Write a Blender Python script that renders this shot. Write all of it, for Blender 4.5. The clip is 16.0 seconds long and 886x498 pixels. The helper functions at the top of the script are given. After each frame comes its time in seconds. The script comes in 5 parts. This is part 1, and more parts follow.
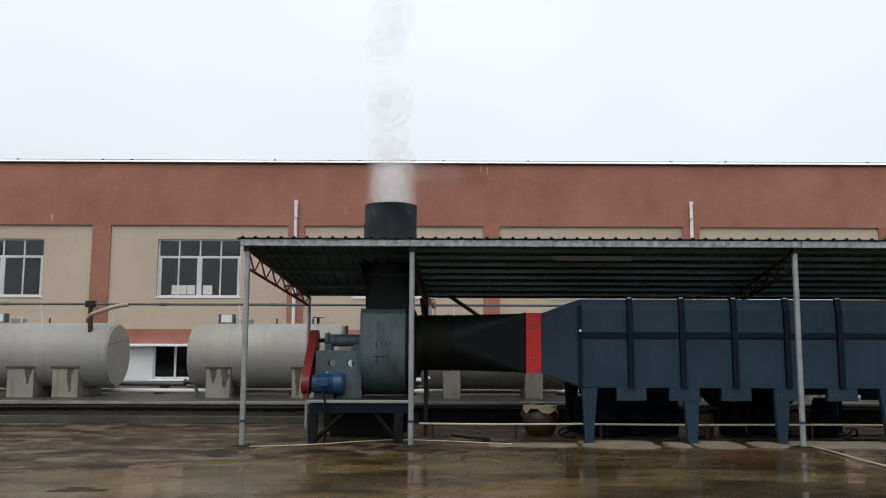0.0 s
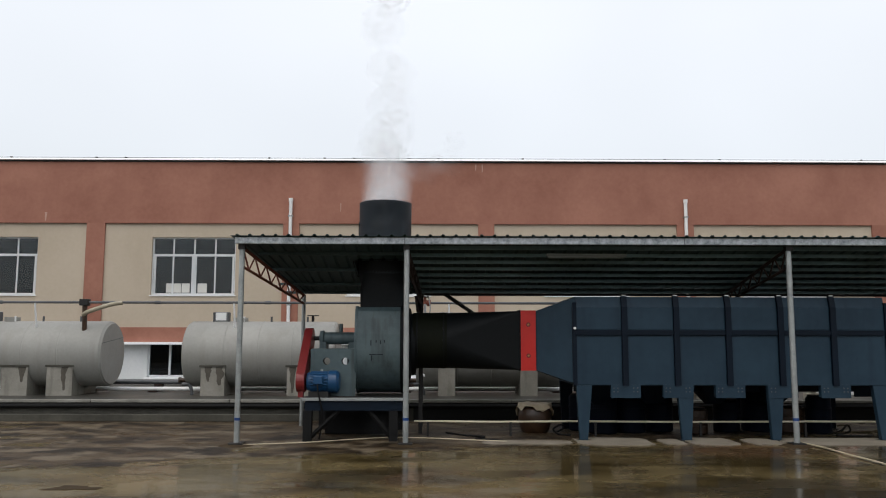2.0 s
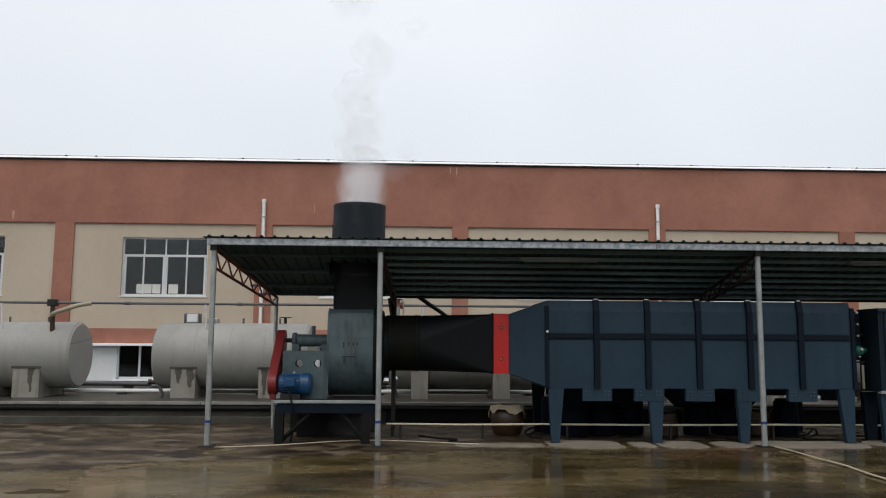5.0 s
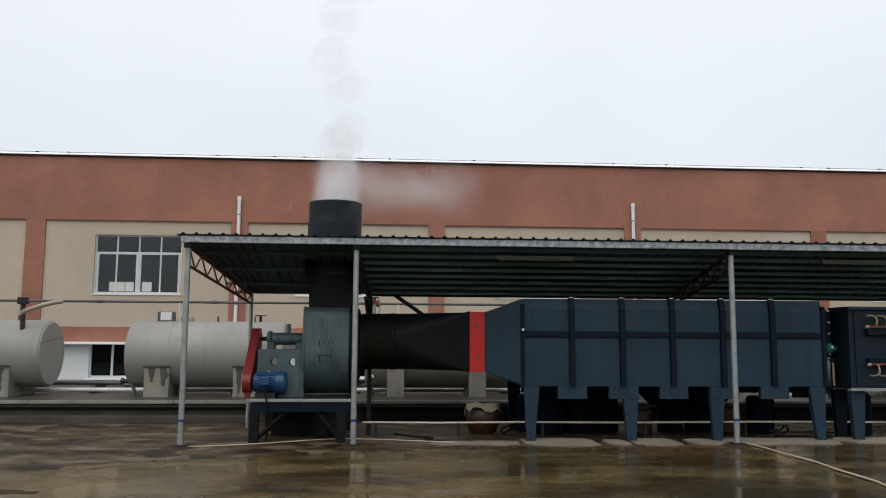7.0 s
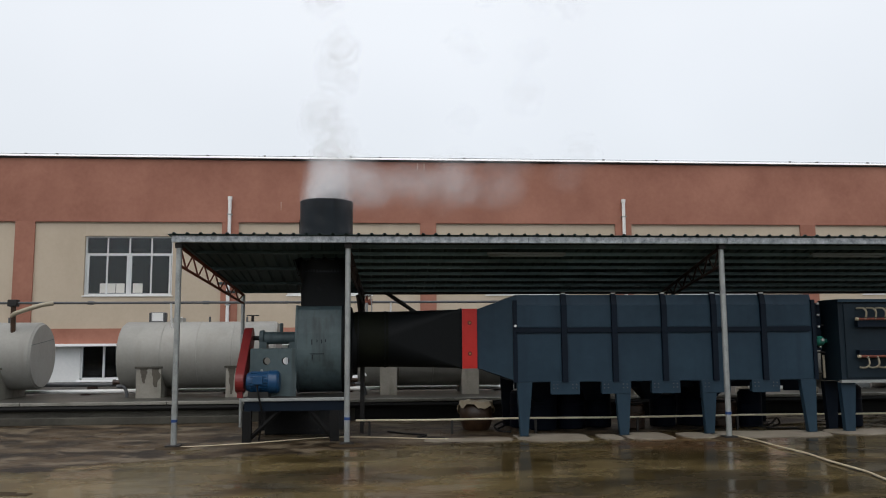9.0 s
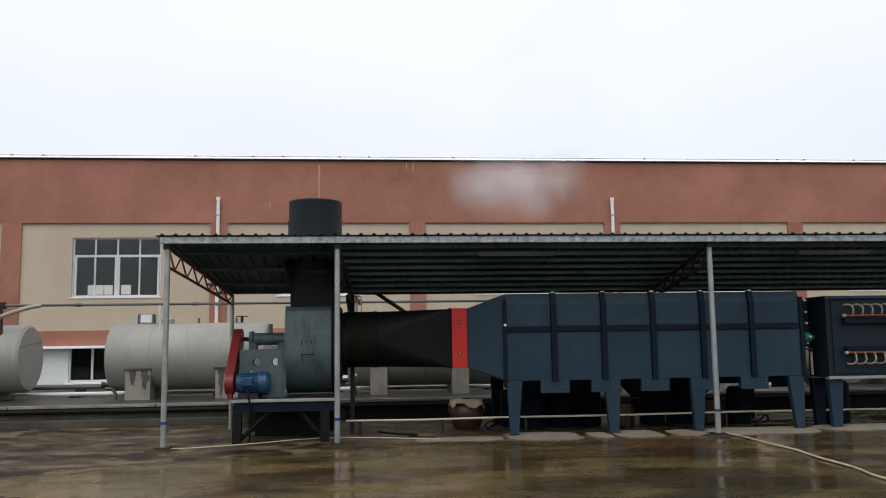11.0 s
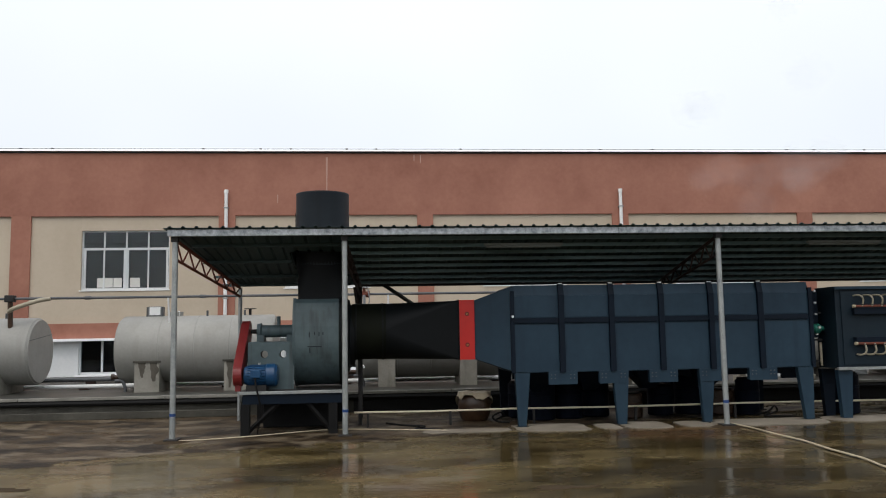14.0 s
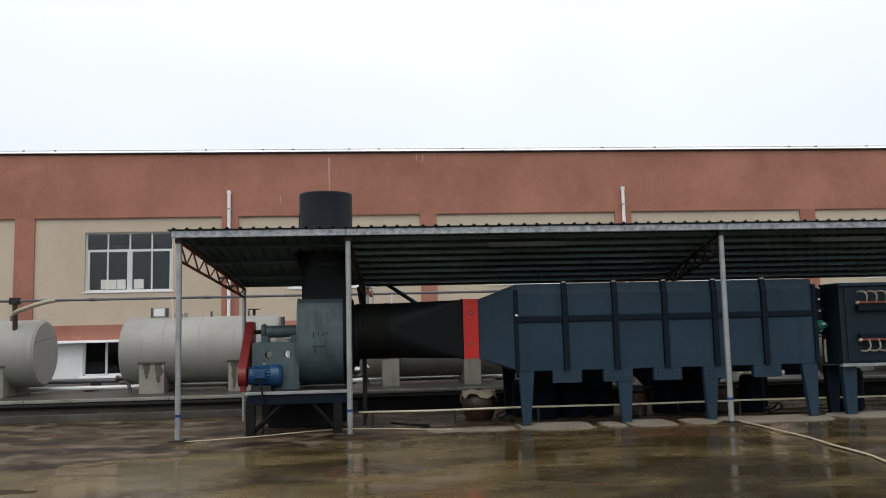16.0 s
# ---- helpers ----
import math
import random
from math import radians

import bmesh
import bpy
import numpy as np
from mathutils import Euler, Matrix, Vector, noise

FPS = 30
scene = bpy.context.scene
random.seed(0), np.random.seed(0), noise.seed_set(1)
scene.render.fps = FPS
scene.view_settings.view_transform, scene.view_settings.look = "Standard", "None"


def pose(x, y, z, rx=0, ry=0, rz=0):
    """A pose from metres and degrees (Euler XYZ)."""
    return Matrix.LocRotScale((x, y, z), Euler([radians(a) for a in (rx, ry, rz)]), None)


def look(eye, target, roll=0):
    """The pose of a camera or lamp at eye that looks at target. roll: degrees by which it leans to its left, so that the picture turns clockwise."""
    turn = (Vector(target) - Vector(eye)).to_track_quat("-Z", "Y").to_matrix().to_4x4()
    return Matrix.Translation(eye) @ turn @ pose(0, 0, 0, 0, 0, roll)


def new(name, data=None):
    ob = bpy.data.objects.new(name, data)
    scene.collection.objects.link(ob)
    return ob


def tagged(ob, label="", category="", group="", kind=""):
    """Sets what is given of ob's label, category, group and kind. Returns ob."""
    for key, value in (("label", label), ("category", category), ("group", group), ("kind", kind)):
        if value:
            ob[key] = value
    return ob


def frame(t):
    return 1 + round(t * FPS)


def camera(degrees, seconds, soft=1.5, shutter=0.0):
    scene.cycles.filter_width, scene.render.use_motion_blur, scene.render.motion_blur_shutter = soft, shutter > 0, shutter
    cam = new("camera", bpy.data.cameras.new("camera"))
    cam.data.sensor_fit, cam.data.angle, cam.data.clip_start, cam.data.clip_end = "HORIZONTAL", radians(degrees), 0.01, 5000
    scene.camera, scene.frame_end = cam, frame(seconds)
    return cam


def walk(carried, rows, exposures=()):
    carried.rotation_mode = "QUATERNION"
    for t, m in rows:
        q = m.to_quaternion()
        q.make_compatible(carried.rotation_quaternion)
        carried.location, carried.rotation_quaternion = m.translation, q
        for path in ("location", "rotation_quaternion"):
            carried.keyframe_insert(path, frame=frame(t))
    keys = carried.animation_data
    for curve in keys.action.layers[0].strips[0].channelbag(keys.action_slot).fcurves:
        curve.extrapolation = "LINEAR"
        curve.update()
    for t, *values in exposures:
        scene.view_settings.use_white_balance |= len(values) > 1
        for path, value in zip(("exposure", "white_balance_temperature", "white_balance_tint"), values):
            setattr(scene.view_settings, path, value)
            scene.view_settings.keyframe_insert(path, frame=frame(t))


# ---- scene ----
cam = camera(57.2, 16.0, soft=1.05)
PATH = [
    (0, (-0.096, -0.595, 1.489), (-0.089, 1.391, 1.724), 0.2),
    (0.5, (-0.085, -0.594, 1.48), (-0.086, 1.394, 1.699), 0.3),
    (1, (-0.086, -0.592, 1.498), (-0.082, 1.395, 1.726), 0.5),
    (1.5, (-0.082, -0.602, 1.483), (-0.068, 1.385, 1.711), 0.1),
    (2, (-0.089, -0.6, 1.486), (-0.07, 1.387, 1.716), 0.1),
    (2.5, (-0.091, -0.601, 1.492), (-0.058, 1.387, 1.713), 0.0),
    (3, (-0.088, -0.594, 1.496), (-0.07, 1.392, 1.726), 0.1),
    (3.5, (-0.079, -0.59, 1.488), (-0.076, 1.394, 1.742), -0.2),
    (4, (-0.099, -0.609, 1.486), (-0.066, 1.376, 1.735), 0.0),
    (6.5, (-0.07, -0.603, 1.495), (0.052, 1.38, 1.723), 0.4),
    (7, (-0.077, -0.601, 1.492), (0.063, 1.381, 1.724), 0.3),
    (7.5, (-0.078, -0.615, 1.483), (0.06, 1.367, 1.713), 0.1),
    (8, (-0.077, -0.605, 1.489), (0.072, 1.376, 1.717), 0.0),
    (8.5, (-0.075, -0.605, 1.487), (0.084, 1.375, 1.716), -0.3),
    (9, (-0.08, -0.612, 1.473), (0.081, 1.368, 1.701), -0.4),
    (11.5, (-0.072, -0.616, 1.483), (0.117, 1.362, 1.707), -0.89),
    (12, (-0.064, -0.607, 1.479), (0.112, 1.375, 1.685), -0.79),
    (12.5, (-0.071, -0.608, 1.484), (0.103, 1.375, 1.679), -0.69),
    (13, (-0.069, -0.596, 1.483), (0.111, 1.386, 1.682), -0.99),
    (13.5, (-0.069, -0.604, 1.477), (0.113, 1.377, 1.676), -0.89),
    (14, (-0.058, -0.601, 1.481), (0.108, 1.382, 1.687), -0.99),
    (14.5, (-0.064, -0.605, 1.487), (0.103, 1.377, 1.696), -0.99),
    (15, (-0.074, -0.608, 1.484), (0.098, 1.374, 1.687), -1.09),
    (15.5, (-0.069, -0.608, 1.484), (0.085, 1.376, 1.689), -1.19),
    (16, (-0.074, -0.616, 1.483), (0.086, 1.367, 1.687), -1.39),
]
walk(cam, [(t, look(e, g, r)) for t, e, g, r in PATH], exposures=[(0, -0.08), (1.5, -0.08), (2.5, -0.10), (3, -0.19), (4, -0.19), (6.5, -0.15), (9, -0.16), (11.5, 0.0), (16, 0.02)])

# ---- world and light: an overcast, rainy day ----
world = bpy.data.worlds.new("overcast_sky")
scene.world = world
world.use_nodes = True
wn, wl = world.node_tree.nodes, world.node_tree.links
wn.clear()
SUN_EL, SUN_ROT = radians(61), radians(207)
w_out = wn.new("ShaderNodeOutputWorld")
w_sky = wn.new("ShaderNodeTexSky")
w_sky.sky_type, w_sky.sun_disc = "NISHITA", False
w_sky.sun_elevation, w_sky.sun_rotation = SUN_EL, SUN_ROT
w_sky.air_density, w_sky.dust_density = 1.0, 4.0
w_b1 = wn.new("ShaderNodeBackground")
w_b1.inputs["Strength"].default_value = 0.05
wl.new(w_sky.outputs[0], w_b1.inputs["Color"])
# the cloud cover: grey near the horizon, brighter towards the zenith, with faint unevenness
w_co = wn.new("ShaderNodeTexCoord")
w_sep = wn.new("ShaderNodeSeparateXYZ")
wl.new(w_co.outputs["Generated"], w_sep.inputs[0])
w_rmp = wn.new("ShaderNodeValToRGB")
w_rmp.color_ramp.elements[0].position, w_rmp.color_ramp.elements[0].color = 0.0, (0.67, 0.685, 0.70, 1)
w_rmp.color_ramp.elements[1].position, w_rmp.color_ramp.elements[1].color = 0.75, (0.93, 0.94, 0.955, 1)
w_mid = w_rmp.color_ramp.elements.new(0.36)
w_mid.color = (0.87, 0.885, 0.895, 1)
wl.new(w_sep.outputs["Z"], w_rmp.inputs[0])
w_noi = wn.new("ShaderNodeTexNoise")
w_noi.inputs["Scale"].default_value, w_noi.inputs["Detail"].default_value = 1.6, 3
wl.new(w_co.outputs["Generated"], w_noi.inputs["Vector"])
w_map = wn.new("ShaderNodeMapRange")
w_map.inputs["To Min"].default_value, w_map.inputs["To Max"].default_value = 0.82, 1.14
wl.new(w_noi.outputs[0], w_map.inputs["Value"])
w_b2 = wn.new("ShaderNodeBackground")
wl.new(w_rmp.outputs[0], w_b2.inputs["Color"])
wl.new(w_map.outputs[0], w_b2.inputs["Strength"])
w_add = wn.new("ShaderNodeAddShader")
wl.new(w_b1.outputs[0], w_add.inputs[0])
wl.new(w_b2.outputs[0], w_add.inputs[1])
wl.new(w_add.outputs[0], w_out.inputs[0])

sun = new("sun", bpy.data.lights.new("sun", "SUN"))
sun.data.energy, sun.data.angle, sun.data.color = 0.8, radians(60), (1.0, 0.98, 0.95)
sun.matrix_world = look((-4, 5, 17), (0, 13, 1))
scene.cycles.transparent_max_bounces = 320


# ---- materials ----
def mat(name, c1, c2, rough=0.6, metal=0.0, big=0.6, fine=14.0, bump=0.15, stretch=(1, 1, 1), rvar=0.1, spec=0.5, streak=0.0, streak_col=(0.05, 0.04, 0.03), run=(5, 5, 0.35)):
    """Two colours mixed by a broad and a fine noise, with uneven gloss and fine relief; streak: run-down dirt."""
    m = bpy.data.materials.new(name)
    m.use_nodes = True
    n, l = m.node_tree.nodes, m.node_tree.links
    p = n["Principled BSDF"]
    co, oi = n.new("ShaderNodeTexCoord"), n.new("ShaderNodeObjectInfo")
    mp = n.new("ShaderNodeMapping")
    mp.inputs["Scale"].default_value = stretch
    off = n.new("ShaderNodeVectorMath")
    off.operation = "MULTIPLY_ADD"
    l.new(oi.outputs["Random"], off.inputs[0])
    off.inputs[1].default_value = (13, 7, 5)
    l.new(co.outputs["Object"], off.inputs[2])
    l.new(off.outputs[0], mp.inputs["Vector"])
    a, b = n.new("ShaderNodeTexNoise"), n.new("ShaderNodeTexNoise")
    a.inputs["Scale"].default_value, a.inputs["Detail"].default_value, a.inputs["Roughness"].default_value = big, 6, 0.62
    b.inputs["Scale"].default_value, b.inputs["Detail"].default_value = fine, 4
    l.new(mp.outputs[0], a.inputs["Vector"])
    l.new(mp.outputs[0], b.inputs["Vector"])
    sm = n.new("ShaderNodeMath")
    sm.operation = "MULTIPLY_ADD"
    l.new(b.outputs[0], sm.inputs[0])
    sm.inputs[1].default_value = 0.24
    l.new(a.outputs[0], sm.inputs[2])
    rg = n.new("ShaderNodeMapRange")
    rg.inputs["From Min"].default_value, rg.inputs["From Max"].default_value = 0.42, 0.80
    l.new(sm.outputs[0], rg.inputs["Value"])
    mx = n.new("ShaderNodeMix")
    mx.data_type = "RGBA"
    l.new(rg.outputs[0], mx.inputs[0])
    mx.inputs[6].default_value, mx.inputs[7].default_value = (*c1, 1), (*c2, 1)
    col = mx.outputs[2]
    if streak:
        ms = n.new("ShaderNodeMapping")
        ms.inputs["Scale"].default_value = run
        l.new(off.outputs[0], ms.inputs["Vector"])
        s = n.new("ShaderNodeTexNoise")
        s.inputs["Scale"].default_value, s.inputs["Detail"].default_value = 1.3, 5
        l.new(ms.outputs[0], s.inputs["Vector"])
        sr = n.new("ShaderNodeMapRange")
        sr.inputs["From Min"].default_value, sr.inputs["From Max"].default_value, sr.inputs["To Max"].default_value = 0.52, 0.75, streak
        l.new(s.outputs[0], sr.inputs["Value"])
        m2 = n.new("ShaderNodeMix")
        m2.data_type = "RGBA"
        l.new(sr.outputs[0], m2.inputs[0])
        l.new(col, m2.inputs[6])
        m2.inputs[7].default_value = (*streak_col, 1)
        col = m2.outputs[2]
    l.new(col, p.inputs["Base Color"])
    rr = n.new("ShaderNodeMapRange")
    rr.inputs["To Min"].default_value, rr.inputs["To Max"].default_value = max(0.03, rough - rvar), min(1, rough + rvar)
    l.new(a.outputs[0], rr.inputs["Value"])
    l.new(rr.outputs[0], p.inputs["Roughness"])
    p.inputs["Metallic"].default_value = metal
    p.inputs["Specular IOR Level"].default_value = spec
    if bump:
        bp = n.new("ShaderNodeBump")
        bp.inputs["Strength"].default_value, bp.inputs["Distance"].default_value = bump, 0.01
        l.new(b.outputs[0], bp.inputs["Height"])
        l.new(bp.outputs[0], p.inputs["Normal"])
    return m


M = {
    "render_red": mat("painted_red_render", (0.262, 0.106, 0.070), (0.375, 0.172, 0.120), 0.85, big=0.55, fine=9, streak=0.5, streak_col=(0.245, 0.100, 0.066), run=(0.8, 0.8, 0.5)),
    "render_cream": mat("painted_cream_render", (0.44, 0.368, 0.276), (0.515, 0.437, 0.338), 0.85, big=0.3, fine=9, streak=0.4, streak_col=(0.40, 0.325, 0.24), run=(0.9, 0.9, 0.4)),
    "render_white": mat("painted_white_render", (0.66, 0.68, 0.68), (0.80, 0.81, 0.80), 0.8, big=0.5),
    "coping": mat("white_coping", (0.86, 0.87, 0.88), (0.93, 0.93, 0.93), 0.6),
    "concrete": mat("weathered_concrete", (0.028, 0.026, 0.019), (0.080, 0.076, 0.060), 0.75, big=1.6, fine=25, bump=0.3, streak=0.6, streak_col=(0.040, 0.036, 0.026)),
    "slab_wet": mat("wet_concrete_slab", (0.022, 0.021, 0.017), (0.052, 0.050, 0.042), 0.45, big=1.1, fine=22, bump=0.2, rvar=0.2),
    "nosing": mat("pale_concrete_nosing", (0.17, 0.165, 0.142), (0.30, 0.292, 0.258), 0.75, big=1.4, fine=25, bump=0.3, streak=0.5, streak_col=(0.06, 0.055, 0.042), run=(2, 2, 2)),
    "moss": mat("mossy_black_duct", (0.0045, 0.0055, 0.0035), (0.0095, 0.011, 0.006), 0.7, big=2.5, fine=18, bump=0.12, spec=0.12),
    "stain_dark": mat("dark_water_stain", (0.055, 0.048, 0.036), (0.10, 0.09, 0.07), 0.8, big=5, fine=40),
    "brass": mat("brass_bolt", (0.30, 0.17, 0.05), (0.42, 0.26, 0.09), 0.4, 0.6, big=9, fine=60),
    "block": mat("pale_cement_block", (0.26, 0.24, 0.19), (0.42, 0.39, 0.32), 0.8, big=3, fine=30, bump=0.3),
    # near-black concrete for the deep shade behind the machine
    "concrete_dark": mat("shade_black_concrete", (0.005, 0.005, 0.005), (0.012, 0.012, 0.011), 0.9, big=1.2, fine=25, bump=0.3),
    "pad": mat("cement_screed", (0.17, 0.145, 0.11), (0.27, 0.24, 0.19), 0.7, big=2.0, fine=30, bump=0.25),
    "tank": mat("grey_white_painted_steel", (0.232, 0.230, 0.208), (0.312, 0.308, 0.283), 0.5, big=0.8, fine=18, streak=0.45, streak_col=(0.19, 0.182, 0.155), run=(3, 3, 0.35)),
    "galv": mat("galvanised_steel", (0.27, 0.29, 0.285), (0.40, 0.42, 0.41), 0.45, 0.5, big=5, fine=40, bump=0.05),
    "galv_spangle": mat("spangled_galvanised_fascia", (0.17, 0.195, 0.21), (0.56, 0.59, 0.61), 0.35, 0.4, big=13, fine=60, bump=0.06),
    "sheet": mat("weathered_zinc_sheet", (0.020, 0.045, 0.049), (0.046, 0.086, 0.091), 0.6, 0.0, big=1.2, fine=12, stretch=(1, 0.3, 1), bump=0.05),
    # paler than the sheet: the light that purlins catch is put into the colour
    "purlin": mat("light_catching_zinc_purlin", (0.085, 0.15, 0.16), (0.165, 0.255, 0.27), 0.45, 0.2, big=2, fine=20, bump=0.04),
    "rust": mat("rust_red_primer", (0.11, 0.03, 0.018), (0.20, 0.055, 0.03), 0.75, big=4, fine=40),
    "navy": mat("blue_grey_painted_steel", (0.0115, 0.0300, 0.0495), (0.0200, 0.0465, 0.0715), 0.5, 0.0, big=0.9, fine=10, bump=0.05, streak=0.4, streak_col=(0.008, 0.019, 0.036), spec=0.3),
    # paint of the ribs; on rear and underside parts it stands for shade
    "navy_dark": mat("dark_and_shaded_navy_steel", (0.0009, 0.005, 0.012), (0.0018, 0.008, 0.018), 0.6, big=2, fine=20, bump=0.08, spec=0.2),
    "navy_mid": mat("deep_blue_painted_steel", (0.0055, 0.0135, 0.021), (0.010, 0.021, 0.031), 0.5, big=1.4, fine=14, bump=0.06, spec=0.25, streak=0.4, streak_col=(0.004, 0.009, 0.015)),
    "black_duct": mat("black_painted_duct", (0.0026, 0.0036, 0.0042), (0.0046, 0.0062, 0.0072), 0.55, big=1.5, fine=15, bump=0.06, spec=0.18),
    "stack": mat("dark_slate_stack_steel", (0.006, 0.010, 0.015), (0.012, 0.018, 0.024), 0.5, big=1.2, fine=12, bump=0.08, streak=0.4, streak_col=(0.005, 0.007, 0.009), spec=0.3),
    "fan_grey": mat("blue_grey_fan_casing_paint", (0.055, 0.085, 0.093), (0.094, 0.134, 0.142), 0.5, big=1.5, fine=14, streak=0.75, streak_col=(0.022, 0.025, 0.022)),
    "red": mat("bright_red_paint", (0.48, 0.012, 0.008), (0.56, 0.020, 0.013), 0.42, big=2, fine=14, bump=0.05),
    "red_dull": mat("dull_red_guard_paint", (0.16, 0.011, 0.012), (0.215, 0.019, 0.018), 0.45, big=2, fine=14, bump=0.05),
    "motor_blue": mat("blue_motor_paint", (0.006, 0.046, 0.120), (0.009, 0.068, 0.165), 0.4, big=3, fine=20, bump=0.05),
    "black": mat("black_rubber", (0.005, 0.005, 0.005), (0.010, 0.010, 0.010), 0.7, spec=0.2, big=3, fine=30),
    "dark_steel": mat("dark_oily_steel", (0.007, 0.007, 0.007), (0.018, 0.016, 0.014), 0.6, 0.1, big=4, fine=30),
    "pvc_white": mat("white_plastic_pipe", (0.70, 0.71, 0.70), (0.82, 0.82, 0.80), 0.4, big=2, fine=20, bump=0.02),
    "pvc_cream": mat("cream_plastic_pipe", (0.42, 0.36, 0.24), (0.54, 0.47, 0.33), 0.45, big=2, fine=20, bump=0.02),
    "hose_cream": mat("aged_cream_hose", (0.27, 0.24, 0.17), (0.38, 0.34, 0.25), 0.5, big=4, fine=30, bump=0.02),
    "pipe_cream": mat("bright_cream_pipe", (0.60, 0.54, 0.38), (0.74, 0.68, 0.52), 0.4, big=2, fine=20, bump=0.02),
    "pipe_grey": mat("grey_pipe_paint", (0.13, 0.14, 0.145), (0.24, 0.25, 0.25), 0.5, big=2, fine=20),
    "pipe_dark": mat("dark_pipe_paint", (0.05, 0.055, 0.06), (0.10, 0.105, 0.11), 0.5, big=2, fine=20),
    "frame_white": mat("white_window_profile", (0.58, 0.61, 0.62), (0.70, 0.72, 0.73), 0.4, big=1, fine=9, bump=0.0),
    "paper": mat("white_paper", (0.56, 0.56, 0.52), (0.68, 0.68, 0.65), 0.8, bump=0.0),
    "blue_tape": mat("blue_tape", (0.006, 0.04, 0.16), (0.008, 0.05, 0.20), 0.4, bump=0.0),
    # drum blue darkened further, the shade under the boxes put into it
    "drum_blue": mat("shaded_dark_blue_plastic", (0.001, 0.003, 0.008), (0.002, 0.005, 0.013), 0.7, big=2, spec=0.12),
    "sack": mat("pale_plastic_sheeting", (0.36, 0.29, 0.19), (0.56, 0.47, 0.33), 0.6, big=5, fine=30, bump=0.5),
    "jar": mat("brown_glazed_clay", (0.022, 0.011, 0.006), (0.060, 0.030, 0.014), 0.4, big=6, fine=30),
    "green": mat("green_valve_paint", (0.01, 0.12, 0.09), (0.02, 0.18, 0.13), 0.4, big=5),
    "saddle": mat("stained_saddle_concrete", (0.20, 0.19, 0.16), (0.32, 0.305, 0.265), 0.85, big=1.5, fine=25, bump=0.3, streak=0.6, streak_col=(0.09, 0.08, 0.062), run=(5, 5, 0.7)),
    "mud": mat("brown_silt", (0.034, 0.023, 0.012), (0.060, 0.042, 0.024), 0.8, big=3, fine=20, spec=0.1),
    "lamp_grey": mat("dusty_grey_batten", (0.16, 0.18, 0.17), (0.22, 0.24, 0.23), 0.6),
    # darker rust; on the canopy trusses it stands for shade
    "rust_dark": mat("dark_and_shaded_rusty_steel", (0.018, 0.010, 0.007), (0.040, 0.020, 0.014), 0.8, big=4, fine=40),
    # very dark plaster colour stands in for the gloom inside the hall
    "inside": mat("gloom_coloured_plaster", (0.026, 0.036, 0.043), (0.042, 0.054, 0.062), 0.9),
    "stain": mat("lime_run_stain", (0.40, 0.24, 0.19), (0.52, 0.35, 0.29), 0.9, bump=0.0),
}


def glass_mat():
    m = bpy.data.materials.new("window_glass")
    m.use_nodes = True
    p = m.node_tree.nodes["Principled BSDF"]
    p.inputs["Base Color"].default_value = (0.46, 0.58, 0.64, 1)
    p.inputs["Transmission Weight"].default_value = 1.0
    p.inputs["Roughness"].default_value = 0.03
    p.inputs["IOR"].default_value = 1.45
    return m


M["glass"] = glass_mat()


